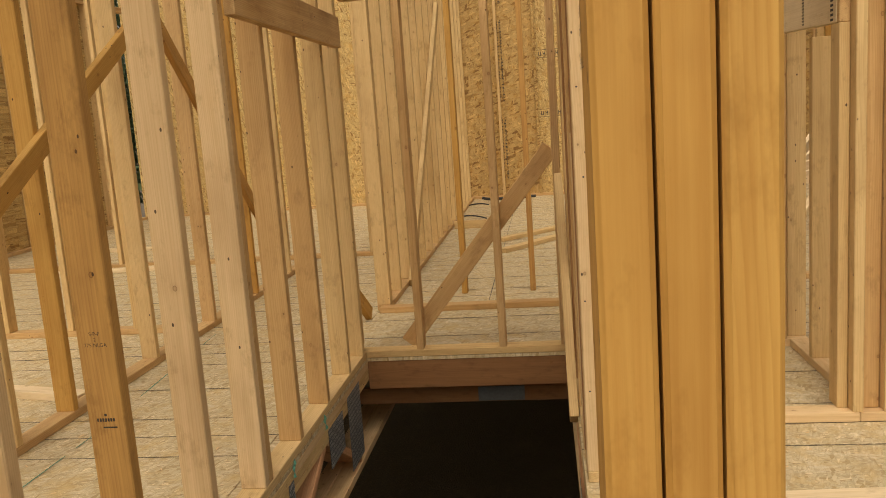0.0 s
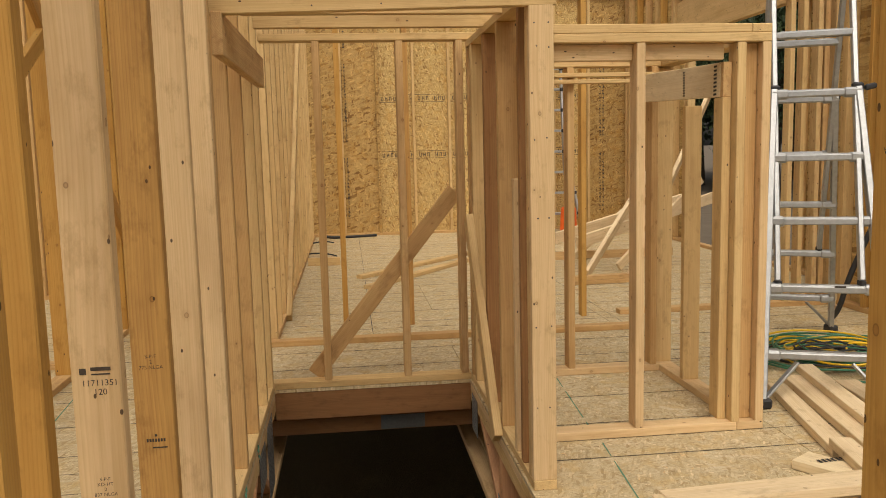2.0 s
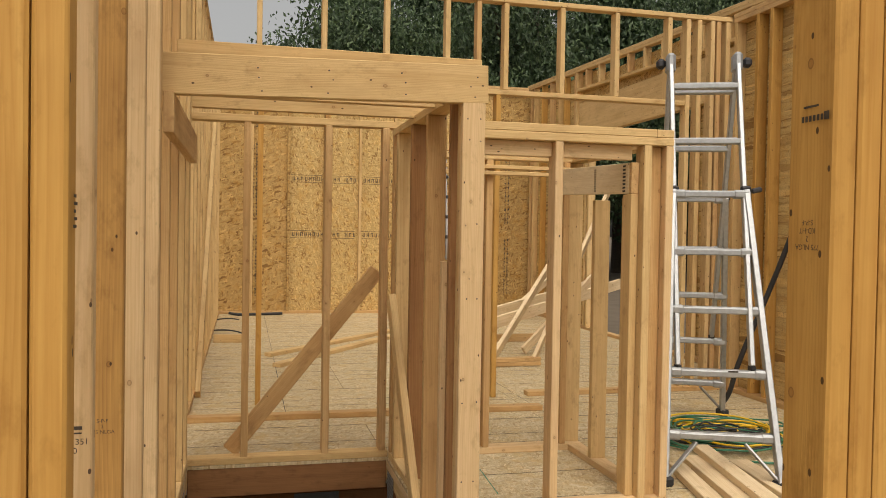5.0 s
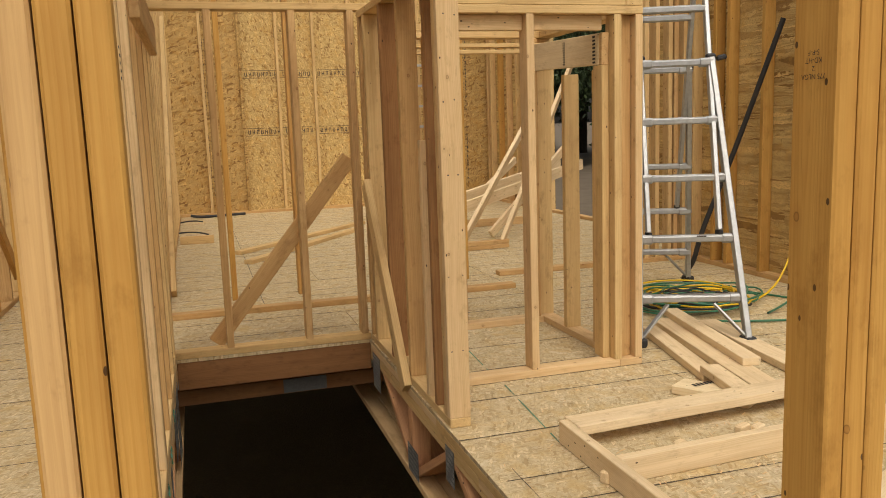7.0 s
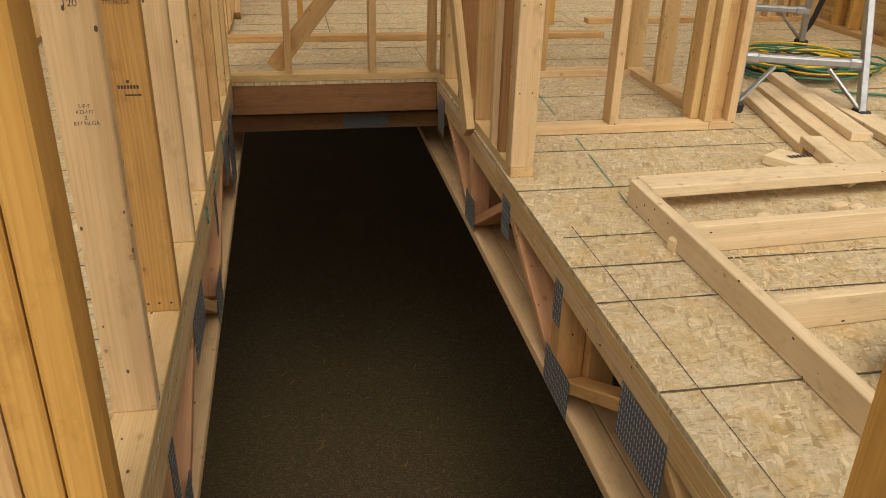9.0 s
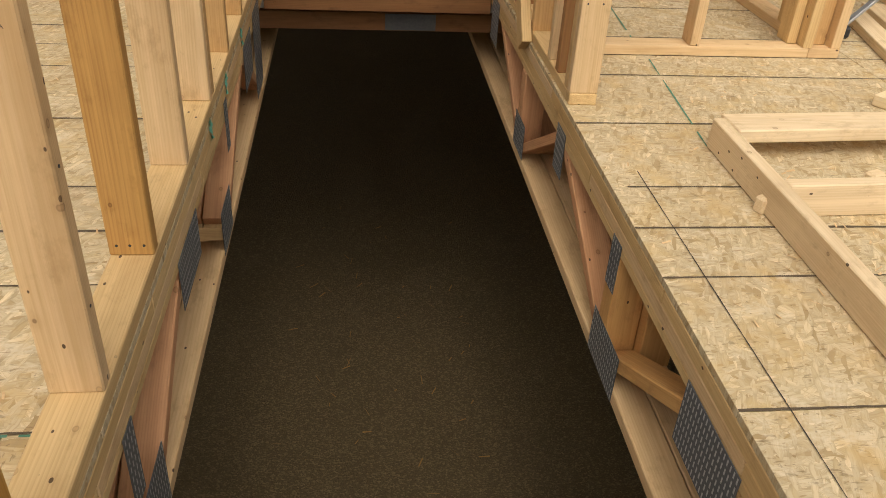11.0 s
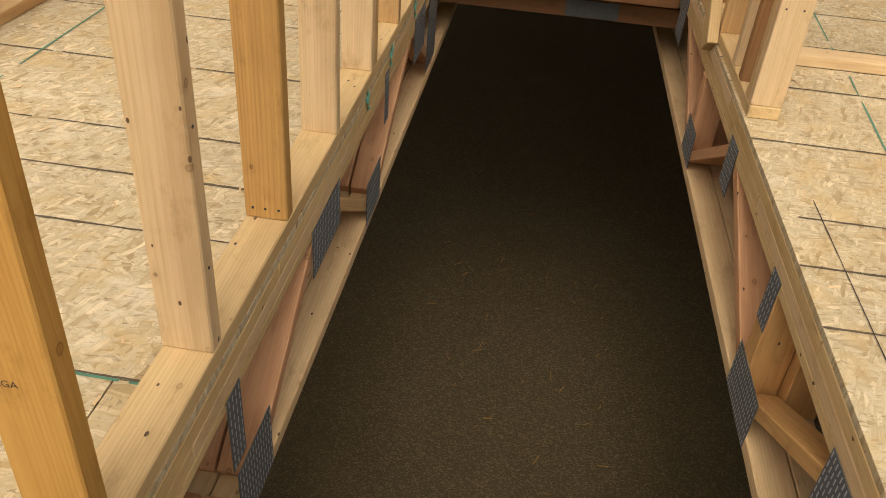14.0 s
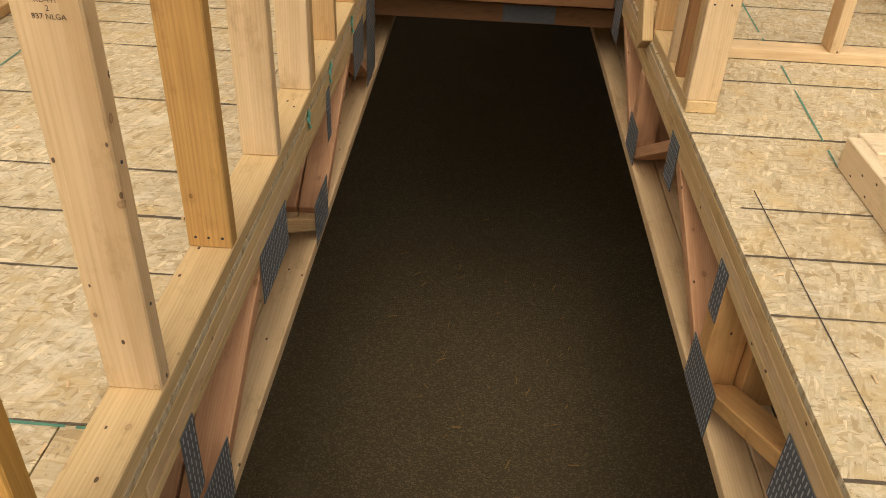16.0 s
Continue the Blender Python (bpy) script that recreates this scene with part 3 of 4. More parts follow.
# outer wall on the right: sheathed near part, open framing beyond
rs = [(3.72 + 0.406 * k, M_ORANGE) for k in range(5)] + [(5.52, M_ORANGE), (5.81, M_PINE)]
wall_right, _ = frame_wall("wall_right", "outer stud wall sheathed in amber strand board", "y", 3.35, W, 3.7, 5.86, 3.10, rs, M_ORANGE, M_SPRUCE)
for y0 in (3.7, 4.45, 5.05):
    y1 = {3.7: 4.447, 4.45: 5.047, 5.05: 5.86}[y0]
    block(wall_right, "sheathing_panel", (3.441, y0, -0.25), (3.452, y1, 3.10), M_OSB, 0.001)
wall_right_far = thing("wall_right_far", (3.94, 9, 0), "open outer framing with a deep lintel", "stud wall", kind="structure")
block(wall_right_far, "bottom_plate", (3.90, 5.98, 0), (3.989, 12.35, T), M_SPRUCE)


def fall(y):
    return 0.036 * (y - 12.4)


for z, y1 in ((3.60, 12.45), (3.638, 12.45), (3.33, 10.4)):
    stick(wall_right_far, "top_plate" if y1 > 11 else "plate", (3.945, 5.98, z + fall(5.98)), (3.945, y1, z + fall(y1)), W, T - 0.001, (1, 0, 0), M_PINE)
block(wall_right_far, "plate", (3.90, 5.98, 2.60), (3.989, 10.4, 2.638), M_PINE)
block(wall_right_far, "lintel", (3.935, 5.98, 2.64), (3.973, 10.4, 3.07), M_PINE)
for k in range(11):
    y0 = 6.0 + 0.41 * k
    block(wall_right_far, "cripple_stud", (3.90, y0, 3.352 + fall(y0)), (3.989, y0 + T, 3.578 + fall(y0)), (M_PINE, M_SPRUCE)[k % 3 == 1])
for y0, z1 in ((6.0, 2.6), (6.35, 2.6), (6.7, 2.6), (7.05, 2.6), (7.38, 2.6), (9.95, 2.6), (10.05, 2.6)):
    block(wall_right_far, "stud", (3.90, y0, T), (3.989, y0 + T, z1), M_PINE)
for k, y0 in enumerate((10.41, 10.47, 10.85, 11.05, 11.4, 11.75, 12.1, 12.25)):
    block(wall_right_far, "stud", (3.90, y0, T), (3.989, y0 + T, 3.578 + fall(y0)), (M_PINE, M_SPRUCE, M_ORANGE)[k % 3])
for y0, y1, z0 in ((5.98, 7.418, -0.25), (7.42, 9.957, 2.61), (9.96, 11.2, -0.25), (11.203, 12.45, -0.25)):
    block(wall_right_far, "sheathing_panel", (3.991, y0, z0), (4.002, y1, 3.56 + fall(y0)), M_OSB, 0.001)

# rooms on the left
wall_w2, _ = frame_wall("wall_left_room", "spruce stud partition in the side room", "y", -2.09, W, 2.2, 7.6, 3.2,
                        [(2.36 + 0.406 * k, (M_ORANGE, M_SPRUCE, M_PINE)[k % 3]) for k in range(13)], M_SPRUCE)
frame_wall("wall_left_cross", "spruce stud partition across the side room", "x", 5.08, W, -6.0, -2.10, 3.2,
           [-2.5 - 0.45 * k for k in range(8)], M_PINE)
frame_wall("wall_left_cross_far", "spruce stud wall behind the side room", "x", 7.7, W, -6.0, -0.99, 3.2,
           [(-1.5 - 0.42 * k, (M_PINE, M_SPRUCE, M_ORANGE)[k % 3]) for k in range(11)], M_PINE)
wall_out, _ = frame_wall("wall_left_outer", "open outer stud wall of the side room", "y", -6.1, W, -3.2, 12.3, 3.2,
                         [-2.8 + 0.61 * k for k in range(25)], M_PINE)
for y0 in (8.0, 9.22, 10.44, 6.2):
    block(wall_out, "sheathing_panel", (-6.114, y0, -0.25), (-6.102, y0 + 1.217, 3.2), M_OSB, 0.001)
stick(wall_w2, "brace", (-1.985, 2.6, 0.62), (-1.985, 4.75, 1.95), 0.089, T, (0, -0.5, 1), M_ORANGE)
stick(wall_w2, "brace", (-1.985, 4.4, 2.3), (-1.985, 6.6, 0.2), 0.089, T, (0, 0.7, 1), M_BROWN)
# unseen wall, added behind the camera to close the place and reflect light
frame_wall("wall_rear", "unseen stud wall added behind the doorway", "x", -3.3, W, -6.0, 3.4, 2.9, [-5.8 + 0.61 * k for k in range(15)], M_PINE)
stick(wall_left, "brace", (-1.08, 4.86, 0.42), (-0.99, 5.26, 0.03), 0.089, T, (0, 1, 1), M_ORANGE)

# floor trusses on both sides of the opening
def truss(name, x_face, sign, label):
    """Open-web floor truss whose visible face lies at x_face; sign: the way into the floor."""
    w = thing(name, (x_face + sign * 0.045, 2.7, -0.5), label, "floor truss", kind="structure")

    def bx(nm, y0, y1, z0, z1, m, inset=0.0, deep=W):
        xa, xb = x_face + sign * inset, x_face + sign * (inset + deep)
        return block(w, nm, (min(xa, xb), y0, z0), (max(xa, xb), y1, z1), m)

    def web(ya, za, yb, zb, m):
        return stick(w, "web", (x_face + sign * 0.0465, ya, za), (x_face + sign * 0.0465, yb, zb), W - 0.004, T, (1, 0, 0), m)

    def plate(y0, y1, z0, z1, skew=0.0):
        bm = bmesh.new()
        xs = (x_face - sign * 0.0015, x_face + sign * 0.0005)
        vs = [[bm.verts.new((x, y + s * skew, z)) for y, z, s in ((y0, z0, 0), (y1, z0, 0), (y1, z1, 1), (y0, z1, 1))] for x in xs]
        for f in (vs[0], vs[1][::-1], *[[vs[0][i], vs[1][i], vs[1][(i + 1) % 4], vs[0][(i + 1) % 4]] for i in range(4)]):
            bm.faces.new(f)
        pl = part("nail_plate", bm, M_STEEL, w, "ribbed galvanised steel plate")
        bm = bmesh.new()
        ny, nz = max(2, int((y1 - y0) / 0.014)), max(2, int((z1 - z0) / 0.022))
        for i in range(ny):
            for j in range(nz):
                cy, cz = y0 + (i + 0.5) * (y1 - y0) / ny, z0 + (j + 0.5) * (z1 - z0) / nz
                cy += skew * (cz - z0) / (z1 - z0)
                x = x_face - sign * 0.0019
                q = [bm.verts.new((x, cy + a * 0.0024, cz + b * 0.0078)) for a, b in ((-1, -1), (1, -1), (1, 1), (-1, 1))]
                bm.faces.new(q)
        part("slot", bm, M_SLOT, pl)
        return pl
    # top chord in two layers, each of several lengths
    for z1, cuts in ((-0.019, (YN, 1.9, 3.05, YF + 0.02)), (-0.058, (YN, 1.45, 2.52, 3.7, YF + 0.02))):
        for a, b in zip(cuts, cuts[1:]):
            bx("top_chord", a + 0.001, b - 0.001, z1 - T, z1, (M_WHITE_WOOD, M_PINE)[int(a * 10) % 2], 0.001 if z1 < -0.03 else 0.0)
    bx("top_chord", YN, YF + 0.02, -0.124, -0.0975, M_PINE, 0.002)
    bx("bottom_chord", YN, YF + 0.9, -0.49, -0.452, M_WHITE_WOOD)
    return w, bx, web, plate


truss_right, bx, web, plate = truss("truss_right", XR, 1, "open-web spruce floor truss with steel plates")
web(2.20, -0.44, 2.86, -0.11, M_RED)
web(2.16, -0.43, 1.60, -0.12, M_WARM)
web(3.46, -0.44, 2.90, -0.12, M_RED)
web(3.50, -0.44, 4.10, -0.11, M_RED)
web(0.98, -0.44, 1.50, -0.12, M_SPRUCE)
bx("web_post", 2.18, 2.25, -0.45, -0.125, M_WARM)
bx("web_post", 3.47, 3.54, -0.45, -0.125, M_RED)
for y0, y1, z0, z1 in ((2.05, 2.285, -0.488, -0.345), (1.44, 1.70, -0.255, -0.095), (2.18, 2.25, -0.235, -0.09), (3.38, 3.57, -0.45, -0.31), (2.81, 2.92, -0.235, -0.08), (4.15, 4.33, -0.26, -0.06)):
    plate(y0, y1, z0, z1)
# second ply behind it
truss_ply, bx, web, plate = truss("truss_right_ply", XR + W + 0.003, 1, "second open-web truss bolted behind the first")
web(2.20, -0.44, 2.86, -0.11, M_RED)
web(3.46, -0.44, 2.90, -0.12, M_RED)
web(3.50, -0.44, 4.10, -0.11, M_RED)
bx("web_post", 2.14, 2.21, -0.45, -0.125, M_WARM)
for y0, y1, z0, z1 in ((1.52, 1.74, -0.29, -0.13), (2.84, 2.96, -0.26, -0.12)):
    plate(y0, y1, z0, z1)
truss_left, bx, web, plate = truss("truss_left", XL, -1, "open-web spruce floor truss under the stud wall")
web(1.70, -0.44, 2.22, -0.12, M_RED)
web(2.82, -0.44, 2.30, -0.12, M_SPRUCE)
web(2.90, -0.44, 3.5, -0.12, M_RED)
web(1.62, -0.44, 1.1, -0.12, M_RED)
web(4.1, -0.44, 3.55, -0.12, M_RED)
for y0, y1, z0, z1 in ((2.14, 2.40, -0.235, -0.10), (2.74, 2.94, -0.47, -0.32), (1.585, 1.65, -0.285, -0.10), (1.60, 1.79, -0.485, -0.31), (2.99, 3.05, -0.23, -0.06), (3.55, 3.80, -0.25, -0.07), (3.9, 4.15, -0.42, -0.05)):
    plate(y0, y1, z0, z1)
truss_ply, bx, web, plate = truss("truss_left_ply", XL - W - 0.003, -1, "second open-web truss bolted behind the first")
web(1.70, -0.44, 2.22, -0.12, M_RED)
web(2.82, -0.44, 2.30, -0.12, M_SPRUCE)
web(2.90, -0.44, 3.5, -0.12, M_RED)
web(1.62, -0.44, 1.1, -0.12, M_RED)
web(4.1, -0.44, 3.55, -0.12, M_RED)
truss_end = thing("truss_end", (-0.28, YF + 0.03, -0.5), "reddish rim board and lower chord across the opening", "floor truss", kind="structure")
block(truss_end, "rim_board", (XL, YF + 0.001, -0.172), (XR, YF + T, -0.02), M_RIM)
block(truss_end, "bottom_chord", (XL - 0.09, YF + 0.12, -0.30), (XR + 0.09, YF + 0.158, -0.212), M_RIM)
block(truss_end, "nail_plate", (-0.25, YF + 0.117, -0.295), (0.0, YF + 0.1195, -0.215), M_STEEL, 0.0005)
block(truss_end, "rim_board", (XL, YN - T, -0.25), (XR, YN, -0.02), M_SPRUCE)

# basement below; walls unseen, added pale to bounce light, left side open for daylight
basement = thing("basement_shell", (0, 4, BASE_Z), "dark gravel basement floor with unseen pale concrete walls", "basement", kind="structure")
bm = bmesh.new()
bmesh.ops.create_grid(bm, x_segments=2, y_segments=2, size=1.0, matrix=Matrix.Translation((-1.1, 4.6, BASE_Z)) @ Matrix.Diagonal((5.1, 7.95, 1, 1)))
part("basement_floor", bm, M_SOIL, basement)
for lo, hi in (((3.8, -3.5, BASE_Z), (4.0, 12.7, -0.5)), ((-6.1, -3.5, BASE_Z), (3.8, -3.3, -0.5)), ((-6.1, 12.5, BASE_Z), (3.8, 12.7, -0.5))):
    block(basement, "foundation_wall", lo, hi, M_CONCRETE, 0.002)
for lo, hi in (((-6.1, -3.5, -0.498), (3.95, -3.42, -0.02)), ((-6.1, 12.61, -0.498), (3.95, 12.7, -0.02))):
    block(basement, "rim_board", lo, hi, M_SPRUCE, 0.002)

# ground round the house, one sheet with the basement left open
bm = bmesh.new()
xs = (-400, -60, -20, -6.25, 3.98, 20, 60, 400)
ys = (-400, -60, -20, -3.45, 12.65, 30, 80, 600)
grid = {}
# invented drop on the left lets daylight into the basement
for i, x in enumerate(xs):
    for j, y in enumerate(ys):
        grid[i, j] = bm.verts.new((x, y, GROUND_Z if x > -6 else BASE_Z))
for i in range(7):
    for j in range(7):
        if (i, j) != (3, 3):
            bm.faces.new((grid[i, j], grid[i + 1, j], grid[i + 1, j + 1], grid[i, j + 1]))
ground = part("ground", bm, M_MUD, None)
tagged(ground, "bare muddy building ground round the house", "ground", kind="structure")

# trees
def tree(at, height, spread, seed, label, leaves=420):
    r = random.Random(seed)
    t = thing("tree", at, label, "tree", "trees behind the house")
    base = Vector(at)
    bm = bmesh.new()
    def limb(a, b, ra, rb):
        d = (b - a)
        m = d.to_track_quat("Z", "Y").to_matrix().to_4x4()
        m.translation = (a + b) / 2
        bmesh.ops.create_cone(bm, cap_ends=False, segments=7, radius1=ra, radius2=rb, depth=d.length, matrix=m)
    top = base + Vector((r.uniform(-0.4, 0.4), r.uniform(-0.4, 0.4), height * 0.8))
    limb(base, top, height * 0.025, height * 0.008)
    tips = []
    for k in range(11):
        f = r.uniform(0.22, 0.95)
        a = base.lerp(top, f)
        ang = r.uniform(0, 6.28)
        ln = spread * (1.05 - 0.55 * f) * r.uniform(0.7, 1.1)
        b = a + Vector((math.cos(ang) * ln, math.sin(ang) * ln, height * r.uniform(0.05, 0.2)))
        limb(a, b, height * 0.009, height * 0.003)
        tips += [b, a.lerp(b, 0.55), a.lerp(b, 0.8)]
    part("trunk", bm, M_BARK, t)
    tips += [top, top + Vector((0, 0, height * 0.1)), base + Vector((0, 0, height * 0.25))]
    verts, faces = [], []
    for tip in tips:
        cr = spread * r.uniform(0.3, 0.55)
        for k in range(leaves):
            d = Vector((r.gauss(0, 1), r.gauss(0, 1), r.gauss(0, 0.8)))
            p = tip + d * cr * 0.5
            s = r.uniform(0.05, 0.115) if leaves > 500 else r.uniform(0.08, 0.19)
            q = Euler((r.uniform(0, 6.28), r.uniform(0, 6.28), r.uniform(0, 6.28))).to_matrix()
            n0 = len(verts)
            for u, v in ((-1, 0), (0, -0.5), (1.1, 0), (0, 0.5)):
                verts.append(p + q @ Vector((u * s, v * s, 0.12 * s * (1 - u * u))))
            faces.append((n0, n0 + 1, n0 + 2, n0 + 3))
    me = bpy.data.meshes.new("crown")
    me.from_pydata([v - base for v in verts], [], faces)
    me.materials.append(M_LEAF)
    put(new("crown", me), Matrix.Translation(base), t)
    return t


tr = random.Random(21)
spots = [(5.0 + 3.1 * k + tr.uniform(-1, 1), 27 + tr.uniform(-2, 4)) for k in range(11)] + [(6 + 3.9 * k + tr.uniform(-1, 1), 34 + tr.uniform(-2, 3)) for k in range(8)]
spots += [(4.5 + 3.2 * k + tr.uniform(-1, 1), 41 + tr.uniform(-2, 2)) for k in range(10)]
near_rows = len(spots)
spots += [(18 + tr.uniform(-2, 2), 4 + 4.5 * k) for k in range(5)] + [(-46 + tr.uniform(-3, 3), -8 + 6 * k) for k in range(10)]
for k, (x, y) in enumerate(spots):
    high = tr.uniform(11, 14.5) * (0.75 if x < -6 else 1.0) + (3.5 if 38 < y else 0.0)
    tree((x, y, GROUND_Z if x > -6 else BASE_Z), high, tr.uniform(3.2, 4.2), 100 + k, "tall leafy dark green tree", (820 if y < 31 else 460) if k < near_rows else 220)
for k, (x, y) in enumerate(((-9.5, 23), (-13.5, 25), (-17, 22), (-10.5, 29), (-21, 20), (-24, 15))):
    tree((x, y, BASE_Z), tr.uniform(9, 11), 3.2, 300 + k, "tall leafy dark green tree", 220)
for k, (x, y) in enumerate(((-6.5, 32), (-2.6, 30), (0.6, 31), (-11, 33))):
    tree((x, y, GROUND_Z - (1.5 if x < -5 else 0.0)), tr.uniform(8.6, 9.6), 2.2, 200 + k, "lower bushy green tree", 600)


# ---- things ----
def plank(name, a, b, w, d, side, mat, label, group=""):
    """A loose board: its own thing."""
    ob = stick(None, name, a, b, w, d, side, mat, 0.003)
    return tagged(ob, label, "lumber", group)


# board leaning on the stair frame and the diagonal in the far opening
plank("brace_board", (0.236, 3.49, -0.02), (0.226, 4.17, 0.915), T, W, (1, 0, 0), M_PINE, "pale leaning board nailed beside the stair opening")
plank("brace_board", (-0.605, YF + W + 0.021, 0.05), (0.20, YF + W + 0.021, 1.045), W, T, (1, 0, -0.8), M_SPRUCE, "diagonal spruce brace behind two studs")

# frame lying on the floor
fr = thing("floor_frame", (1.4, 2.0, 0), "unfinished pale stud frame lying on the subfloor", "stud frame")
stick(fr, "side_board", (0.618, 2.575, 0.045), (0.618, 0.95, 0.045), T, W, (1, 0, 0), M_FRESH)
stick(fr, "top_board", (0.638, 2.545, 0.071), (2.6, 2.66, 0.071), W + 0.03, T, (0, 1, 0), M_FRESH)
for y, x1 in ((2.19, 2.4), (1.73, 2.2), (1.29, 2.0)):
    stick(fr, "cross_board", (0.638, y, 0.045), (x1, y + 0.08, 0.045), W, T, (0, 0, 1), M_FRESH)
stick(None, "lumber_board", (0.80, 1.36, 0.112), (2.0, 1.95, 0.112), 0.235, T, (-0.4, 1, 0), M_FRESH)
tagged(bpy.data.objects["lumber_board"], "wide pale board lying across the floor frame", "lumber")
for k, (a, b, w) in enumerate((((1.55, 2.96, 0.02), (1.76, 3.86, 0.02), W), ((1.66, 2.66, 0.021), (1.93, 3.98, 0.021), 0.135), ((1.95, 2.55, 0.021), (2.13, 3.85, 0.021), 0.12),
                               ((1.79, 3.0, 0.06), (2.02, 4.05, 0.058), W), ((1.47, 2.60, 0.06), (1.55, 2.99, 0.06), W))):
    plank("lumber_board", a, b, w, T, (1, -0.2, 0), M_FRESH, "pale spruce board lying loose on the subfloor", "loose boards by the ladder")
blk = plank("wood_block", (1.345, 2.93, 0.021), (1.53, 2.64, 0.021), 0.13, T, (1, 0.6, 0), M_LVL, "short pale offcut with a printed mark")
bars(blk, (1.44, 2.86, 0.0415), (1, 0.1, 0), (-0.1, 1, 0), [(-0.06 + 0.02 * k, 0, 0.013, 0.03) for k in range(7)], mat=M_INK)
for x, y, s in ((0.585, 2.20, 0.05), (0.95, 2.33, 0.045), (1.25, 2.38, 0.06), (1.31, 2.36, 0.05)):
    ob = stick(None, "wood_scrap", (x, y, 0.019), (x + s, y + s * 0.4, 0.019), 0.045, 0.034, (0, 0, 1), M_FRESH, 0.006)
    tagged(ob, "small pine offcut lying on the subfloor", "offcut")


cr = random.Random(77)
verts, faces = [], []
for k in range(420):
    x, y = (cr.uniform(0.68, 1.5), cr.uniform(1.2, 2.5)) if k < 230 else ((cr.uniform(0.3, 1.6), cr.uniform(1.2, 3.3)) if k < 330 else (cr.uniform(-2.0, -0.95), cr.uniform(1.2, 3.5)))
    a, ln, wd = cr.uniform(0, 3.14), cr.uniform(0.006, 0.03), cr.uniform(0.002, 0.007)
    dx, dy = math.cos(a), math.sin(a)
    n0 = len(verts)
    for u, v, z in ((-1, -1, 0.002), (1, -1, 0.0035), (1, 1, 0.006), (-1, 1, 0.003)):
        verts.append((x + dx * u * ln / 2 - dy * v * wd / 2, y + dy * u * ln / 2 + dx * v * wd / 2, z))
    faces.append((n0, n0 + 1, n0 + 2, n0 + 3))
me = bpy.data.meshes.new("wood_chips")
me.from_pydata(verts, [], faces)
me.materials.append(M_WHITE_WOOD)
tagged(new("wood_chips", me), "pale wood chips and splinters scattered on the subfloor", "wood chips", kind="stuff")


verts, faces = [], []
for k in range(90):
    x, y = cr.uniform(-0.95, 0.45), cr.uniform(1.9, 7.0)
    a, ln, wd = cr.uniform(0, 3.14), cr.uniform(0.02, 0.09), cr.uniform(0.003, 0.008)
    dx, dy = math.cos(a), math.sin(a)
    n0 = len(verts)
    for u, v, z in ((-1, -1, 0.004), (1, -1, 0.006), (1, 1, 0.010), (-1, 1, 0.006)):
        verts.append((x + dx * u * ln / 2 - dy * v * wd / 2, y + dy * u * ln / 2 + dx * v * wd / 2, BASE_Z + z))
    faces.append((n0, n0 + 1, n0 + 2, n0 + 3))
me = bpy.data.meshes.new("wood_splinters")
me.from_pydata(verts, [], faces)
me.materials.append(M_BROWN)
tagged(new("wood_splinters", me), "brown wood splinters lying on the basement gravel", "wood chips", kind="stuff")

for a, b in (((2.25, 2.93, 0.02), (3.75, 3.02, 0.02)), ((2.33, 3.20, 0.02), (3.8, 3.36, 0.02)), ((2.3, 3.06, 0.06), (3.7, 3.20, 0.06))):
    plank("lumber_board", a, b, 0.12, T, (0, 1, 0), M_FRESH, "pale spruce board lying by the open side", "boards by the open side")
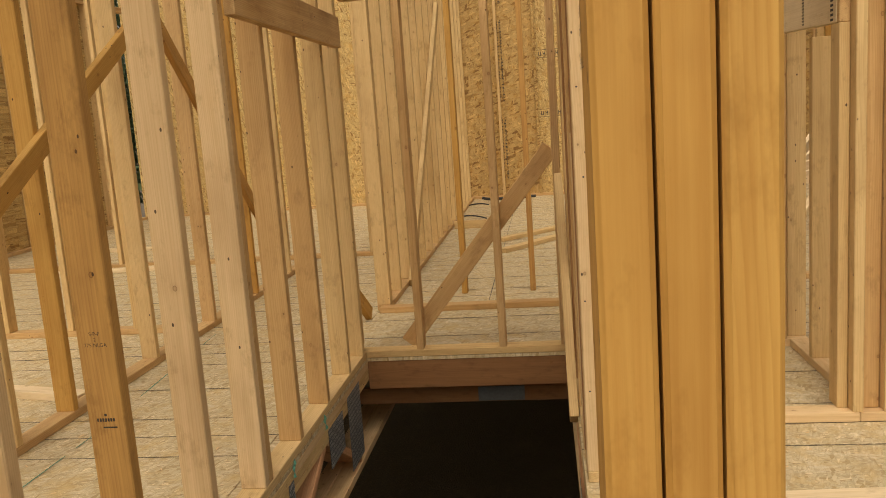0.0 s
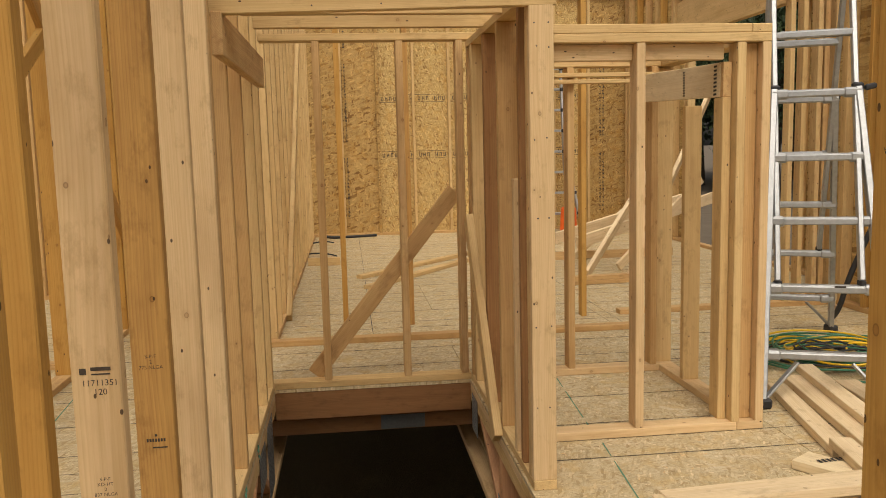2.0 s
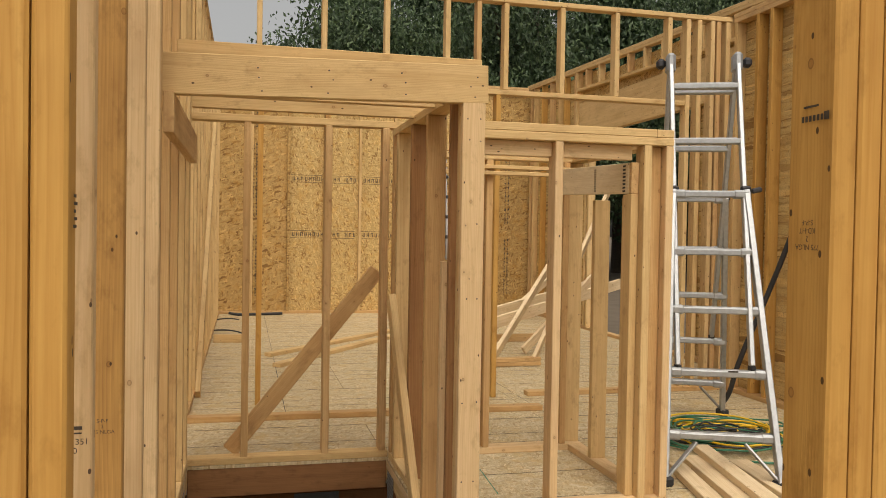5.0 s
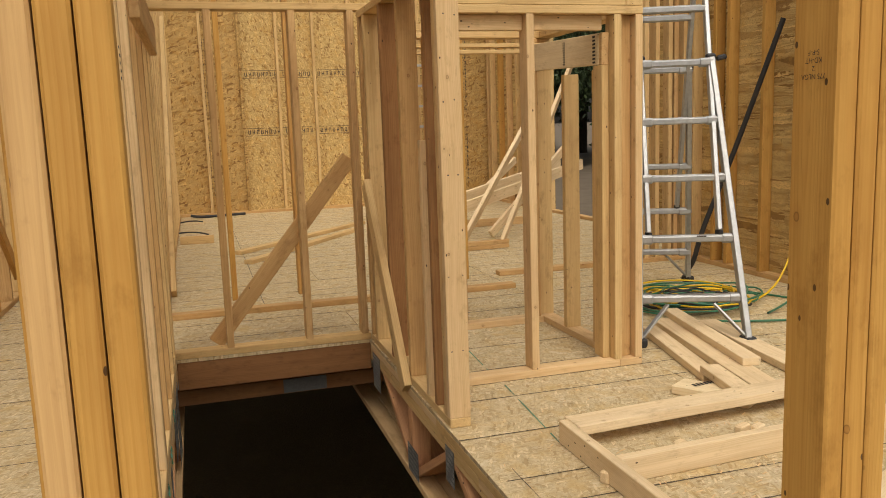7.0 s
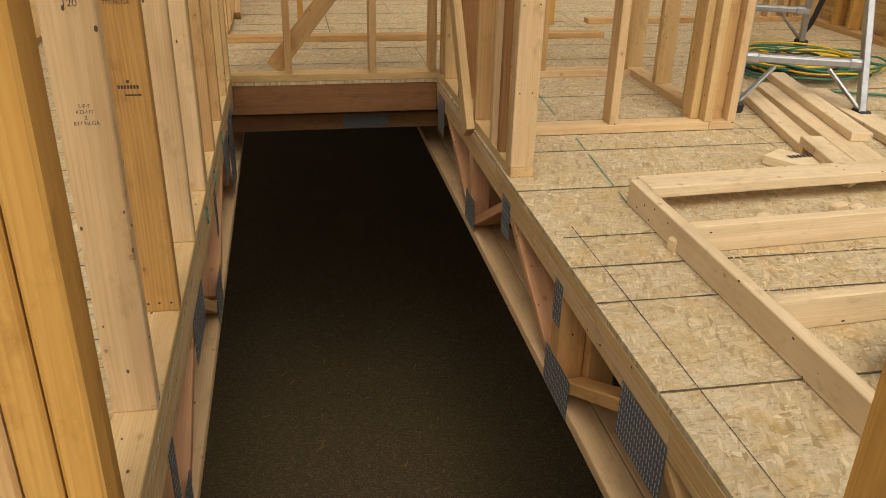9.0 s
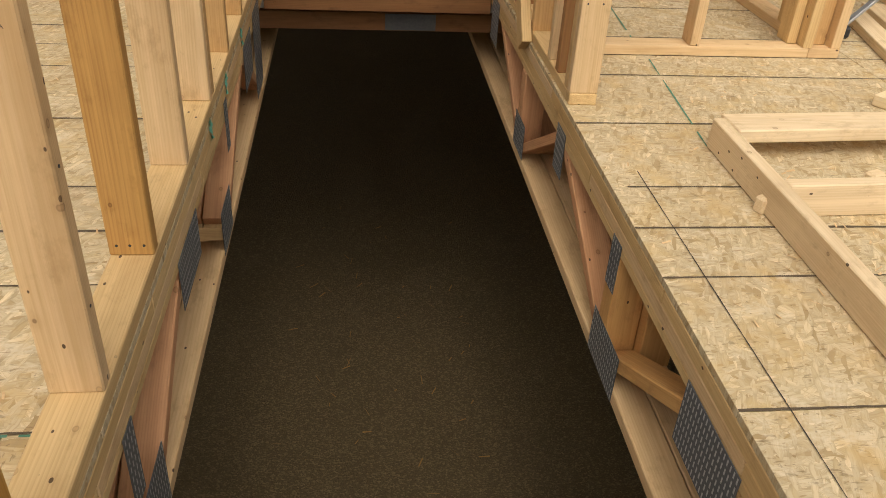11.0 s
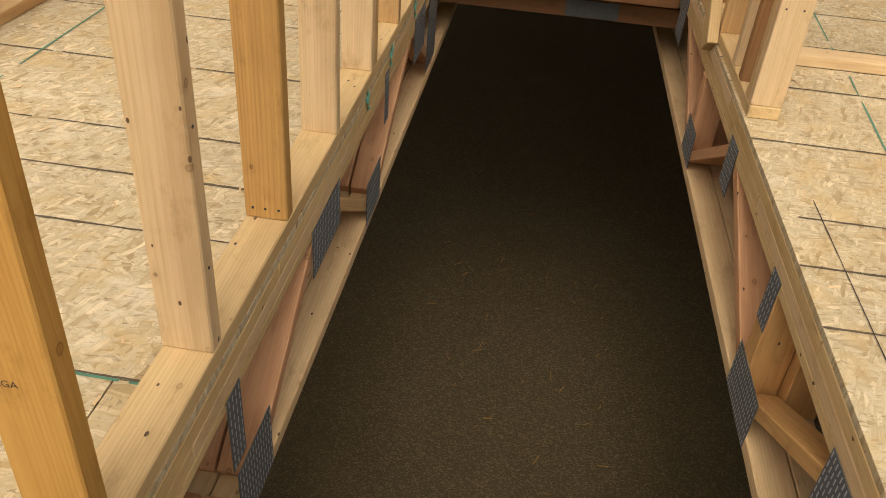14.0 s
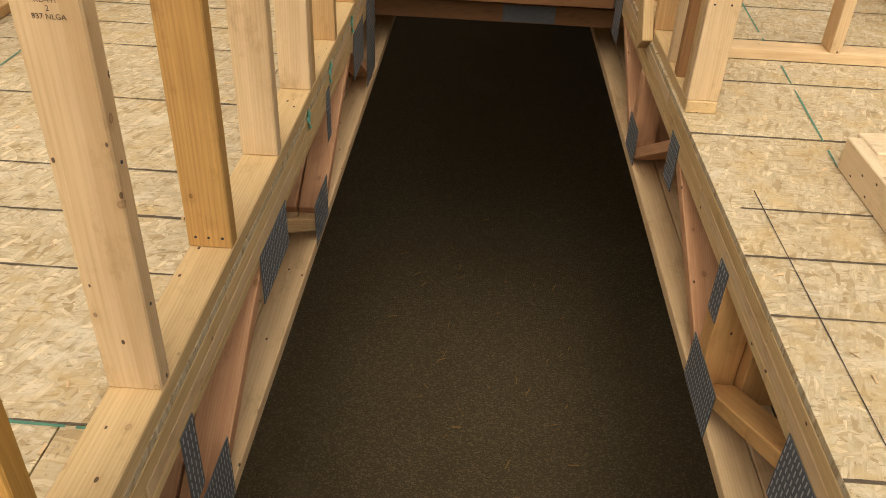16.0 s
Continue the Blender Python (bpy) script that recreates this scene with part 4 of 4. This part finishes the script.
# step ladder
def ladder():
    l = thing("step_ladder", (2.2, 4.3, 0), "aluminium folding multi-position ladder standing open", "ladder")
    # front half: straight inner rails, outer rails splayed below the locks
    in_l = Vector((1.713, 3.791, 0.581)), Vector((1.962, 4.378, 2.30))
    in_r = Vector((2.06, 3.643, 0.59)), Vector((2.318, 4.224, 2.30))
    out_l = Vector((1.56, 3.625, 0.0)), Vector((1.842, 4.108, 1.53))
    out_r = Vector((2.09, 3.42, 0.0)), Vector((2.208, 3.952, 1.53))
    across = (in_r[1] - in_l[1]).normalized()
    deep = Vector((0, 0, 1)).cross(across).normalized()

    def at_height(pair, z):
        return pair[0].lerp(pair[1], (z - pair[0].z) / (pair[1].z - pair[0].z))

    def half(inner, outer, shift, mirror):
        """One A-side: rails, rungs, feet. mirror leans it the other way."""
        def turn(p):
            if not mirror:
                return p
            top = (in_l[1] + in_r[1]) / 2
            q = p - top
            return top + q - 2 * deep * q.dot(deep) + shift
        (il, ir), (ol, o_r) = inner, outer
        for s, pair in ((1, il), (-1, ir)):
            stick(l, "inner_rail", turn(pair[0]), turn(pair[1]), 0.026, 0.06, across, M_ALU, 0.004)
            cap = turn(pair[0])
            block(l, "end_cap", cap - Vector((0.015, 0.02, 0.022)), cap + Vector((0.015, 0.02, 0.006)), M_BLACK, 0.005)
        for s, pair in ((1, ol), (-1, o_r)):
            stick(l, "outer_rail", turn(pair[0]) + Vector((0, 0, 0.03)), turn(pair[1]), 0.032, 0.07, across, M_ALU, 0.004)
            f = turn(pair[0])
            block(l, "rubber_foot", f - Vector((0.03, 0.045, 0)), f + Vector((0.03, 0.045, 0.05)), M_BLACK, 0.01)
            brace_in = turn(at_height(pair, 0.21)) + across * 0.15 * s
            stick(l, "foot_brace", f + across * 0.015 * s + Vector((0, 0, 0.05)), brace_in, 0.03, 0.012, (0, 1, 0), M_ALU, 0.002)
            lock = turn(pair[1])
            stick(l, "rung_lock", lock - across * 0.025 * s, lock + across * 0.03 * s, 0.06, 0.05, (0, 0, 1), M_DARKBAR, 0.01)
        for z in (0.241, 0.55, 0.872, 1.185, 1.511, 1.824, 2.166):
            wide = z < 1.55
            a, b = at_height(ol if wide else il, z), at_height(o_r if wide else ir, z)
            a, b = turn(a), turn(b)
            stick(l, "rung", a, b, 0.06, 0.034, deep, M_ALU, 0.006)
            stick(l, "rung_tread", a + Vector((0, 0, 0.018)) + across * 0.03, b + Vector((0, 0, 0.018)) - across * 0.03, 0.046, 0.006, deep, M_ALU, 0.002)
            if wide:
                for e, s in ((a, 1), (b, -1)):
                    stick(l, "rung_bracket", e - across * 0.02 * s, e + across * 0.075 * s, 0.07, 0.05, deep, M_ALU, 0.012)
        return turn

    half((in_l, in_r), (out_l, out_r), Vector((0, 0, 0)), False)
    half((in_l, in_r), (out_l, out_r), deep * 0.075, True)
    for top, s in ((in_r[1], 1), (in_l[1], -1)):
        hinge = top + deep * 0.037 + Vector((0, 0, 0.02))
        stick(l, "hinge", hinge - across * 0.028, hinge + across * 0.028, 0.12, 0.11, (0, 0, 1), M_ALU, 0.035)
        stick(l, "hinge_knob", hinge + across * 0.03 * s, hinge + across * 0.085 * s, 0.06, 0.06, (0, 0, 1), M_DARKBAR, 0.018)
    lock = out_r[1] + across * 0.03
    stick(l, "lock_tab", lock, lock + across * 0.055 + Vector((0, 0, 0.012)), 0.03, 0.04, (0, 0, 1), M_DARKBAR, 0.008)
    mid_a, mid_b = at_height(out_l, 0.56), at_height(out_r, 0.56)
    stick(l, "maker_label", mid_a.lerp(mid_b, 0.60) - deep * 0.032, mid_a.lerp(mid_b, 0.70) - deep * 0.032, 0.02, 0.003, (0, 0, 1), M_INK, 0.0004)


ladder()


# cords in a heap under the ladder
def cord(name, mat, seed, turns, centre, rx, ry, label):
    r = random.Random(seed)
    pts = []
    wx = wy = 0.0
    size = 0.8
    for k in range(turns * 12):
        a = k / 12 * 6.283 + 0.5 * math.sin(k * 0.17 + seed)
        if k % 12 == 0:
            wx, wy, size = r.uniform(-0.12, 0.12), r.uniform(-0.12, 0.12), r.uniform(0.45, 1.0)
        pts.append((centre[0] + wx + rx * size * math.cos(a) + r.uniform(-0.02, 0.02), centre[1] + wy + ry * size * math.sin(a) + r.uniform(-0.02, 0.02),
                    0.010 + 0.06 * (k / (turns * 12)) + r.uniform(0, 0.035)))
    return tube(name, pts, 0.006, mat, None, label, "extension lead")


cord("extension_lead", M_GREEN, 1, 11, (2.36, 4.30), 0.44, 0.36, "green extension cord heaped loosely on the floor")
cord("extension_lead", M_YELLOW, 2, 9, (2.34, 4.36), 0.38, 0.34, "yellow extension cord heaped on the floor")
cord("extension_lead", M_BLACK, 3, 7, (2.30, 4.28), 0.36, 0.30, "black extension cord heaped on the floor")
tube("air_hose", [(2.96, 5.30, 0.019), (2.98, 5.24, 0.08), (3.0, 5.19, 0.3), (3.1, 5.13, 0.62), (3.2, 5.07, 0.93), (3.27, 4.9, 1.4), (3.325, 4.72, 1.86)], 0.019, M_BLACK, None, "thick black hose leaning up the sheathed wall", "hose")
tube("extension_lead", [(2.7, 4.2, 0.02), (2.95, 4.3, 0.02), (3.2, 4.4, 0.3), (3.28, 4.3, 1.0), (3.30, 4.2, 1.5), (3.34, 4.15, 1.9)], 0.007, M_YELLOW, None, "yellow cord hanging down the wall", "extension lead")
tube("extension_lead", [(2.6, 3.9, 0.02), (2.95, 4.1, 0.02), (3.22, 4.25, 0.15), (3.25, 4.15, 0.7), (3.31, 4.0, 1.3), (3.33, 3.95, 2.0)], 0.007, M_GREEN, None, "green cord hanging down the wall", "extension lead")
tube("extension_lead", [(2.2, 3.9, 0.012), (2.6, 3.7, 0.012), (2.95, 3.75, 0.012), (3.1, 4.1, 0.012), (2.9, 4.5, 0.012)], 0.007, M_GREEN, None, "green cord trailing over the floor", "extension lead")

tube("extension_lead", [(2.5, 3.52, 0.012), (2.9, 3.45, 0.012), (3.3, 3.6, 0.012), (3.8, 3.55, 0.012)], 0.008, M_GREEN, None, "green cord trailing towards the open side", "extension lead")

# side room: boards left on the floor
plank("lumber_board", (-3.3, 4.12, 0.0195), (-2.11, 3.84, 0.0195), W, T, (0, 1, 0), M_FRESH, "pale board lying flat in the side room", "boards in the side room")
plank("lumber_board", (-4.7, 7.42, 0.0195), (-3.45, 7.52, 0.0195), W, T, (0, 1, 0), M_FRESH, "pale board lying flat in the side room", "boards in the side room")
plank("lumber_board", (-5.0, 8.9, 0.0195), (-4.0, 8.8, 0.0195), W, T, (0, 1, 0), M_FRESH, "pale board lying flat in the side room", "boards in the side room")

# far room: boards, bars, a leaning board
plank("lumber_board", (-0.30, 8.15, 0.02), (1.35, 10.05, 0.02), W, T, (1, -0.8, 0), M_PINE, "pale board lying on the far floor", "boards on the far floor")
plank("lumber_board", (-0.24, 7.50, 0.02), (1.20, 9.45, 0.02), W, T, (1, -0.8, 0), M_PINE, "pale board lying on the far floor", "boards on the far floor")
plank("lumber_board", (-0.865, 6.2, 0.02), (-0.855, 8.9, 2.38), T, W, (1, 0, 0), M_PINE, "bright board leaning along the long wall")
plank("lumber_board", (-0.86, 9.25, 0.045), (-0.5, 9.22, 0.045), W, T, (0, 0, 1), M_PINE, "short board standing on edge by the wall")
tube("pry_bar", [(-0.75, 12.05, 0.05), (-0.68, 12.06, 0.02), (-0.4, 12.1, 0.02), (0.02, 12.2, 0.02)], 0.02, M_BLACK, None, "black steel bar lying by the end wall", "bar")
for k, (a, b) in enumerate((((-0.9, 10.2, 0.02), (-0.55, 9.9, 0.02)), ((-0.9, 11.4, 0.02), (-0.6, 11.1, 0.05)))):
    m = (Vector(a) + Vector(b)) / 2 + Vector((0.02, 0.06, 0.03))
    tube("cable", [a, tuple(m), b], 0.009, M_BLACK, None, "black cable end by the long wall", "cable")
# strong daylight on this heap is put into the colour, as paler wood
for a, b, w in (((1.85, 7.5, 0.05), (3.2, 8.8, 1.35), 0.12), ((1.9, 8.0, 0.30), (3.75, 8.66, 0.70), 0.12), ((1.75, 8.3, 0.32), (3.7, 9.17, 0.68), 0.12), ((2.0, 8.6, 0.05), (3.2, 9.4, 0.75), W), ((2.3, 7.9, 0.05), (3.3, 8.2, 0.9), W), ((2.2, 7.3, 0.06), (3.3, 8.0, 1.8), W)):
    plank("lumber_board", a, b, w, T, (0.3, 0, 1), M_FRESH, "pale board leaning in a heap by the outer wall", "heap of boards by the outer wall")
for z in (0.021, 0.062):
    plank("lumber_board", (1.62, 7.25, z), (2.25, 7.3, z), W, T, (0, 1, 0), M_SPRUCE, "short spruce board lying flat in a stack", "short stack of boards")
plank("lumber_board", (1.7, 8.95, 0.045), (3.3, 8.95, 0.045), W, T, (0, 0, 1), M_SPRUCE, "long board on edge across the far floor")


def far_ladder():
    l = thing("extension_ladder", (3.0, 11.9, 0), "aluminium ladder leaning on the end wall", "ladder")
    for x in (2.50, 2.88):
        stick(l, "inner_rail", (x, 12.06, 0.85), (x, 12.3, 2.65), 0.03, 0.07, (1, 0, 0), M_ALU)
    for x0, x1 in ((2.27, 2.46), (3.12, 2.92)):
        stick(l, "outer_rail", (x0, 11.95, 0.0), (x1, 12.09, 1.12), 0.034, 0.08, (1, 0, 0), M_ALU)
    for k in range(8):
        z = 0.27 + 0.31 * k
        a, b = (2.27 + 0.17 * z, 3.12 - 0.18 * z) if z < 1.15 else (2.5, 2.88)
        stick(l, "rung", (a, 11.95 + 0.13 * z, z), (b, 11.95 + 0.13 * z, z), 0.05, 0.035, (0, 1, 0), M_ALU)
        for x in (a, b):
            stick(l, "rung_lock", (x - 0.03, 11.92 + 0.13 * z, z), (x + 0.03, 11.92 + 0.13 * z, z), 0.05, 0.05, (0, 1, 0), M_DARKBAR, 0.01)


far_ladder()
bm = bmesh.new()
bmesh.ops.create_cone(bm, cap_ends=True, segments=20, radius1=0.13, radius2=0.11, depth=0.38, matrix=Matrix.Translation((0, 0, 0.19)))
bmesh.ops.bevel(bm, geom=bm.edges[:], offset=0.015, segments=2, affect="EDGES")
tagged(part("cable_spool", bm, M_SAFETY, None, "", Matrix.Translation((2.85, 11.75, 0))), "bright orange plastic container on the far floor", "container")

# outside: stacked lumber
pile = thing("lumber_pile", (7.5, 7.5, GROUND_Z), "stacked pale lumber on bearers in the mud", "lumber pile")
for k in range(6):
    for j in range(5):
        block(pile, "board", (6.6 + 0.19 * j, 5.2, GROUND_Z + 0.15 + 0.16 * k), (6.6 + 0.19 * j + 0.185, 10.2, GROUND_Z + 0.15 + 0.16 * k + 0.14), M_PINE)
for y in (5.8, 9.4):
    block(pile, "bearer", (6.5, y, GROUND_Z), (7.7, y + 0.1, GROUND_Z + 0.148), M_SPRUCE)
pile2 = thing("lumber_pile", (-3.0, 17, GROUND_Z), "stacked pale lumber in strapped bundles", "lumber pile")
for k in range(9):
    block(pile2, "board", (-5.0, 16.6, GROUND_Z + 0.2 + 0.28 * k), (-1.3, 17.6, GROUND_Z + 0.2 + 0.28 * k + (0.25 if k % 3 else 0.2)), M_PINE)

# stamps and tags on the boards
s1 = ls[1]
bars(s1, (-0.863, 1.5607, 0.88), (1, 0, 0), (0, 0, 1), [(-0.024, 0, 0.012, 0.012), (0.008, 0.004, 0.036, 0.007), (0.008, -0.006, 0.034, 0.003)])
stamp(s1, ["11711351", "120"], (-0.858, 1.5602, 0.852), (1, 0, 0), (0, 0, 1), 0.0165)
stamp(s1, ["S-P-F", "KD-HT", "2", "837 NLGA"], (-0.862, 1.5602, 0.668), (1, 0, 0), (0, 0, 1), 0.0095)
s2 = ls[2]
for x in (-0.892, -0.866, -0.838):
    nail(s2, (x, 1.9677, 0.062), (0, -1, 0))
for z in (0.2, 0.44):
    nail(s1, (-0.8197, 1.58, z), (1, 0, 0))
stamp(ls[0], ["S-P-F", "775 NLGA"], (-0.895, 1.1843, 0.33), (1, 0, 0), (0, 0, 1), 0.014)
stamp(s2, ["S-P-F", "2", "775 NLGA"], (-0.865, 1.9672, 0.80), (1, 0, 0), (0, 0, 1), 0.0125)
bars(s2, (-0.862, 1.9677, 0.60), (1, 0, 0), (0, 0, 1), [(-0.022 + 0.0065 * k, 0.0, 0.0045, 0.008) for k in range(7)] + [(0.006, -0.018, 0.034, 0.0035), (-0.002, 0.012, 0.006, 0.006)])
stamp(jamb_right, ["775 NLGA", "2", "KD-HT", "S-P-F"], (0.1922, 0.835, 1.262), (0, 1, 0), (0, 0, -1), 0.0105)
bars(jamb_right, (0.193, 0.835, 1.43), (0, -1, 0), (0, 0, 1), [(-0.014 + 0.0075 * k, 0, 0.005, 0.008) for k in range(6)] + [(0.032, 0.001, 0.010, 0.011), (0.002, 0.016, 0.03, 0.003)])
bars(jamb_left, (-0.7139, 0.815, 1.27), (0, 1, 0), (0, 0, 1), [(0.004 * (k % 2), 0.008 * k, 0.018 - 0.003 * (k % 3), 0.0035) for k in range(5)])
stamp(jamb_pale, ["11711351", "120"], (-0.809, 0.7892, 1.42), (1, 0, 0), (0, 0, -1), 0.012)
for y, z, lean in ((2.71, -0.022, 0.004), (3.07, -0.02, -0.006), (3.5, -0.015, 0.006)):
    bm = bmesh.new()
    rows_of = []
    for k in range(7):
        f = k / 6
        rows_of.append([bm.verts.new((XL + 0.004 + 0.004 * math.sin(9 * f + s * 2 + y), y + lean * 3 * f + s * (0.008 + 0.006 * abs(math.sin(5 * f + y))), z + 0.035 - 0.07 * f)) for s in (-1, 0, 1)])
    for ra, rb in zip(rows_of, rows_of[1:]):
        for q in (0, 1):
            bm.faces.new((ra[q], ra[q + 1], rb[q + 1], rb[q]))
    part("plastic_tag", bm, M_TAG, truss_left, "crumpled green plastic tag")
bars(closet, (0.385, CY0 + 0.0005, 1.545), (1, 0, 0), (0, 0, 1), [(0, 0, 0.016, 0.035)], mat=M_WHITE)

# ---- subfloor panels, printed lines and chalk lines ----
floor = thing("floor", (-1, 4, 0), "weathered strand-board subfloor with dark printed lines", "subfloor", kind="structure")


def cut(rects, hole):
    out = []
    hx0, hy0, hx1, hy1 = hole
    for x0, y0, x1, y1 in rects:
        if x1 <= hx0 or x0 >= hx1 or y1 <= hy0 or y0 >= hy1:
            out.append((x0, y0, x1, y1))
            continue
        if y0 < hy0:
            out.append((x0, y0, x1, hy0))
        if y1 > hy1:
            out.append((x0, hy1, x1, y1))
        a, b = max(y0, hy0), min(y1, hy1)
        if x0 < hx0:
            out.append((x0, a, hx0, b))
        if x1 > hx1:
            out.append((hx1, a, x1, b))
    return [r for r in out if r[2] - r[0] > 0.001 and r[3] - r[1] > 0.001]


row = 0
y = 1.513 - 1.22 * 5
HOLE = (XL - 0.0, YN, XR, YF)
line_rects = []
while y < HALL_Y1:
    x = HALL_X0 - 2.09 - (1.22 if row % 2 else 0.0)
    while x < HALL_X1:
        r = (max(x, HALL_X0), max(y, HALL_Y0), min(x + 2.437, HALL_X1), min(y + 1.217, HALL_Y1))
        if r[2] - r[0] > 0.05 and r[3] - r[1] > 0.05:
            for q in cut([r], HOLE):
                block(floor, "panel", (q[0], q[1], -0.018), (q[2], q[3], rng.uniform(-0.0006, 0.0)), M_FLOOR, 0.0008)
        x += 2.44
    for off in (0.0, 0.406, 0.613, 0.818):
        half = 0.0032 if y + off < 4.5 else 0.0045
        line_rects += cut([(HALL_X0, y + off - half, HALL_X1, y + off + half)], (XL - W - 0.01, YN - 0.01, XR, YF + W)) if HALL_Y0 < y + off < HALL_Y1 else []
    y += 1.22
    row += 1


def strips(name, rects, mat, z):
    """Printed lines with ragged edges and small breaks."""
    verts, faces = [], []
    r = random.Random(9)
    for x0, y0, x1, y1 in rects:
        long_x = x1 - x0 > y1 - y0
        s0, s1 = (x0, x1) if long_x else (y0, y1)
        mid, half = ((y0 + y1) / 2, (y1 - y0) / 2) if long_x else ((x0 + x1) / 2, (x1 - x0) / 2)
        n = max(2, int((s1 - s0) / 0.014))
        if s1 - s0 < 0.02:
            continue
        swell, gap, last = 1.0, 0, None
        for k in range(n + 1):
            swell += 0.12 * (1.0 - swell) + r.uniform(-0.16, 0.16)
            gap = gap - 1 if gap > 0 else (r.randint(1, 3) if r.random() < 0.004 else 0)
            p = s0 + (s1 - s0) * k / n
            lo = mid - half * max(0.5, swell + r.uniform(-0.3, 0.3))
            hi = mid + half * max(0.5, swell + r.uniform(-0.3, 0.3))
            if gap:
                last = None
                continue
            i = len(verts)
            verts += [(p, lo, z), (p, hi, z)] if long_x else [(hi, p, z), (lo, p, z)]
            if last is not None:
                faces.append((last, i, i + 1, last + 1))
            last = i
    me = bpy.data.meshes.new(name)
    me.from_pydata(verts, [], faces)
    me.materials.append(mat)
    return put(new(name, me), Matrix.Identity(4), floor)


strips("printed_line", line_rects, M_LINE, 0.0012)
strips("printed_line", [(0.3438, 0.95, 0.3462, 2.42), (1.55, 4.9, 1.554, 12), (-0.25, 5.5, -0.246, 12)], M_INK, 0.0016)


def chalk(a, b, width=0.006):
    d = Vector((b[0] - a[0], b[1] - a[1], 0)).normalized()
    n = Vector((-d.y, d.x, 0)) * width / 2
    bm = bmesh.new()
    r = random.Random(3)
    steps = 14
    for k in range(steps):
        if r.random() < 0.12:
            continue
        p = Vector((*a, 0.002)).lerp(Vector((*b, 0.002)), k / steps)
        q = Vector((*a, 0.002)).lerp(Vector((*b, 0.002)), (k + 1) / steps)
        w = r.uniform(0.6, 1.2)
        bm.faces.new([bm.verts.new(v) for v in (p - n * w, q - n * w, q + n * w, p + n * w)])
    return part("chalk_line", bm, M_CHALK, floor)


chalk((0.66, 3.30), (0.60, 2.57))
chalk((0.655, 1.75), (0.60, 1.0))
chalk((-1.79, 2.3), (-1.80, 3.4))
chalk((-1.80, 3.4), (-1.92, 5.0))
chalk((-1.15, 1.51), (-0.91, 1.505))
chalk((0.72, 4.3), (0.66, 3.45))
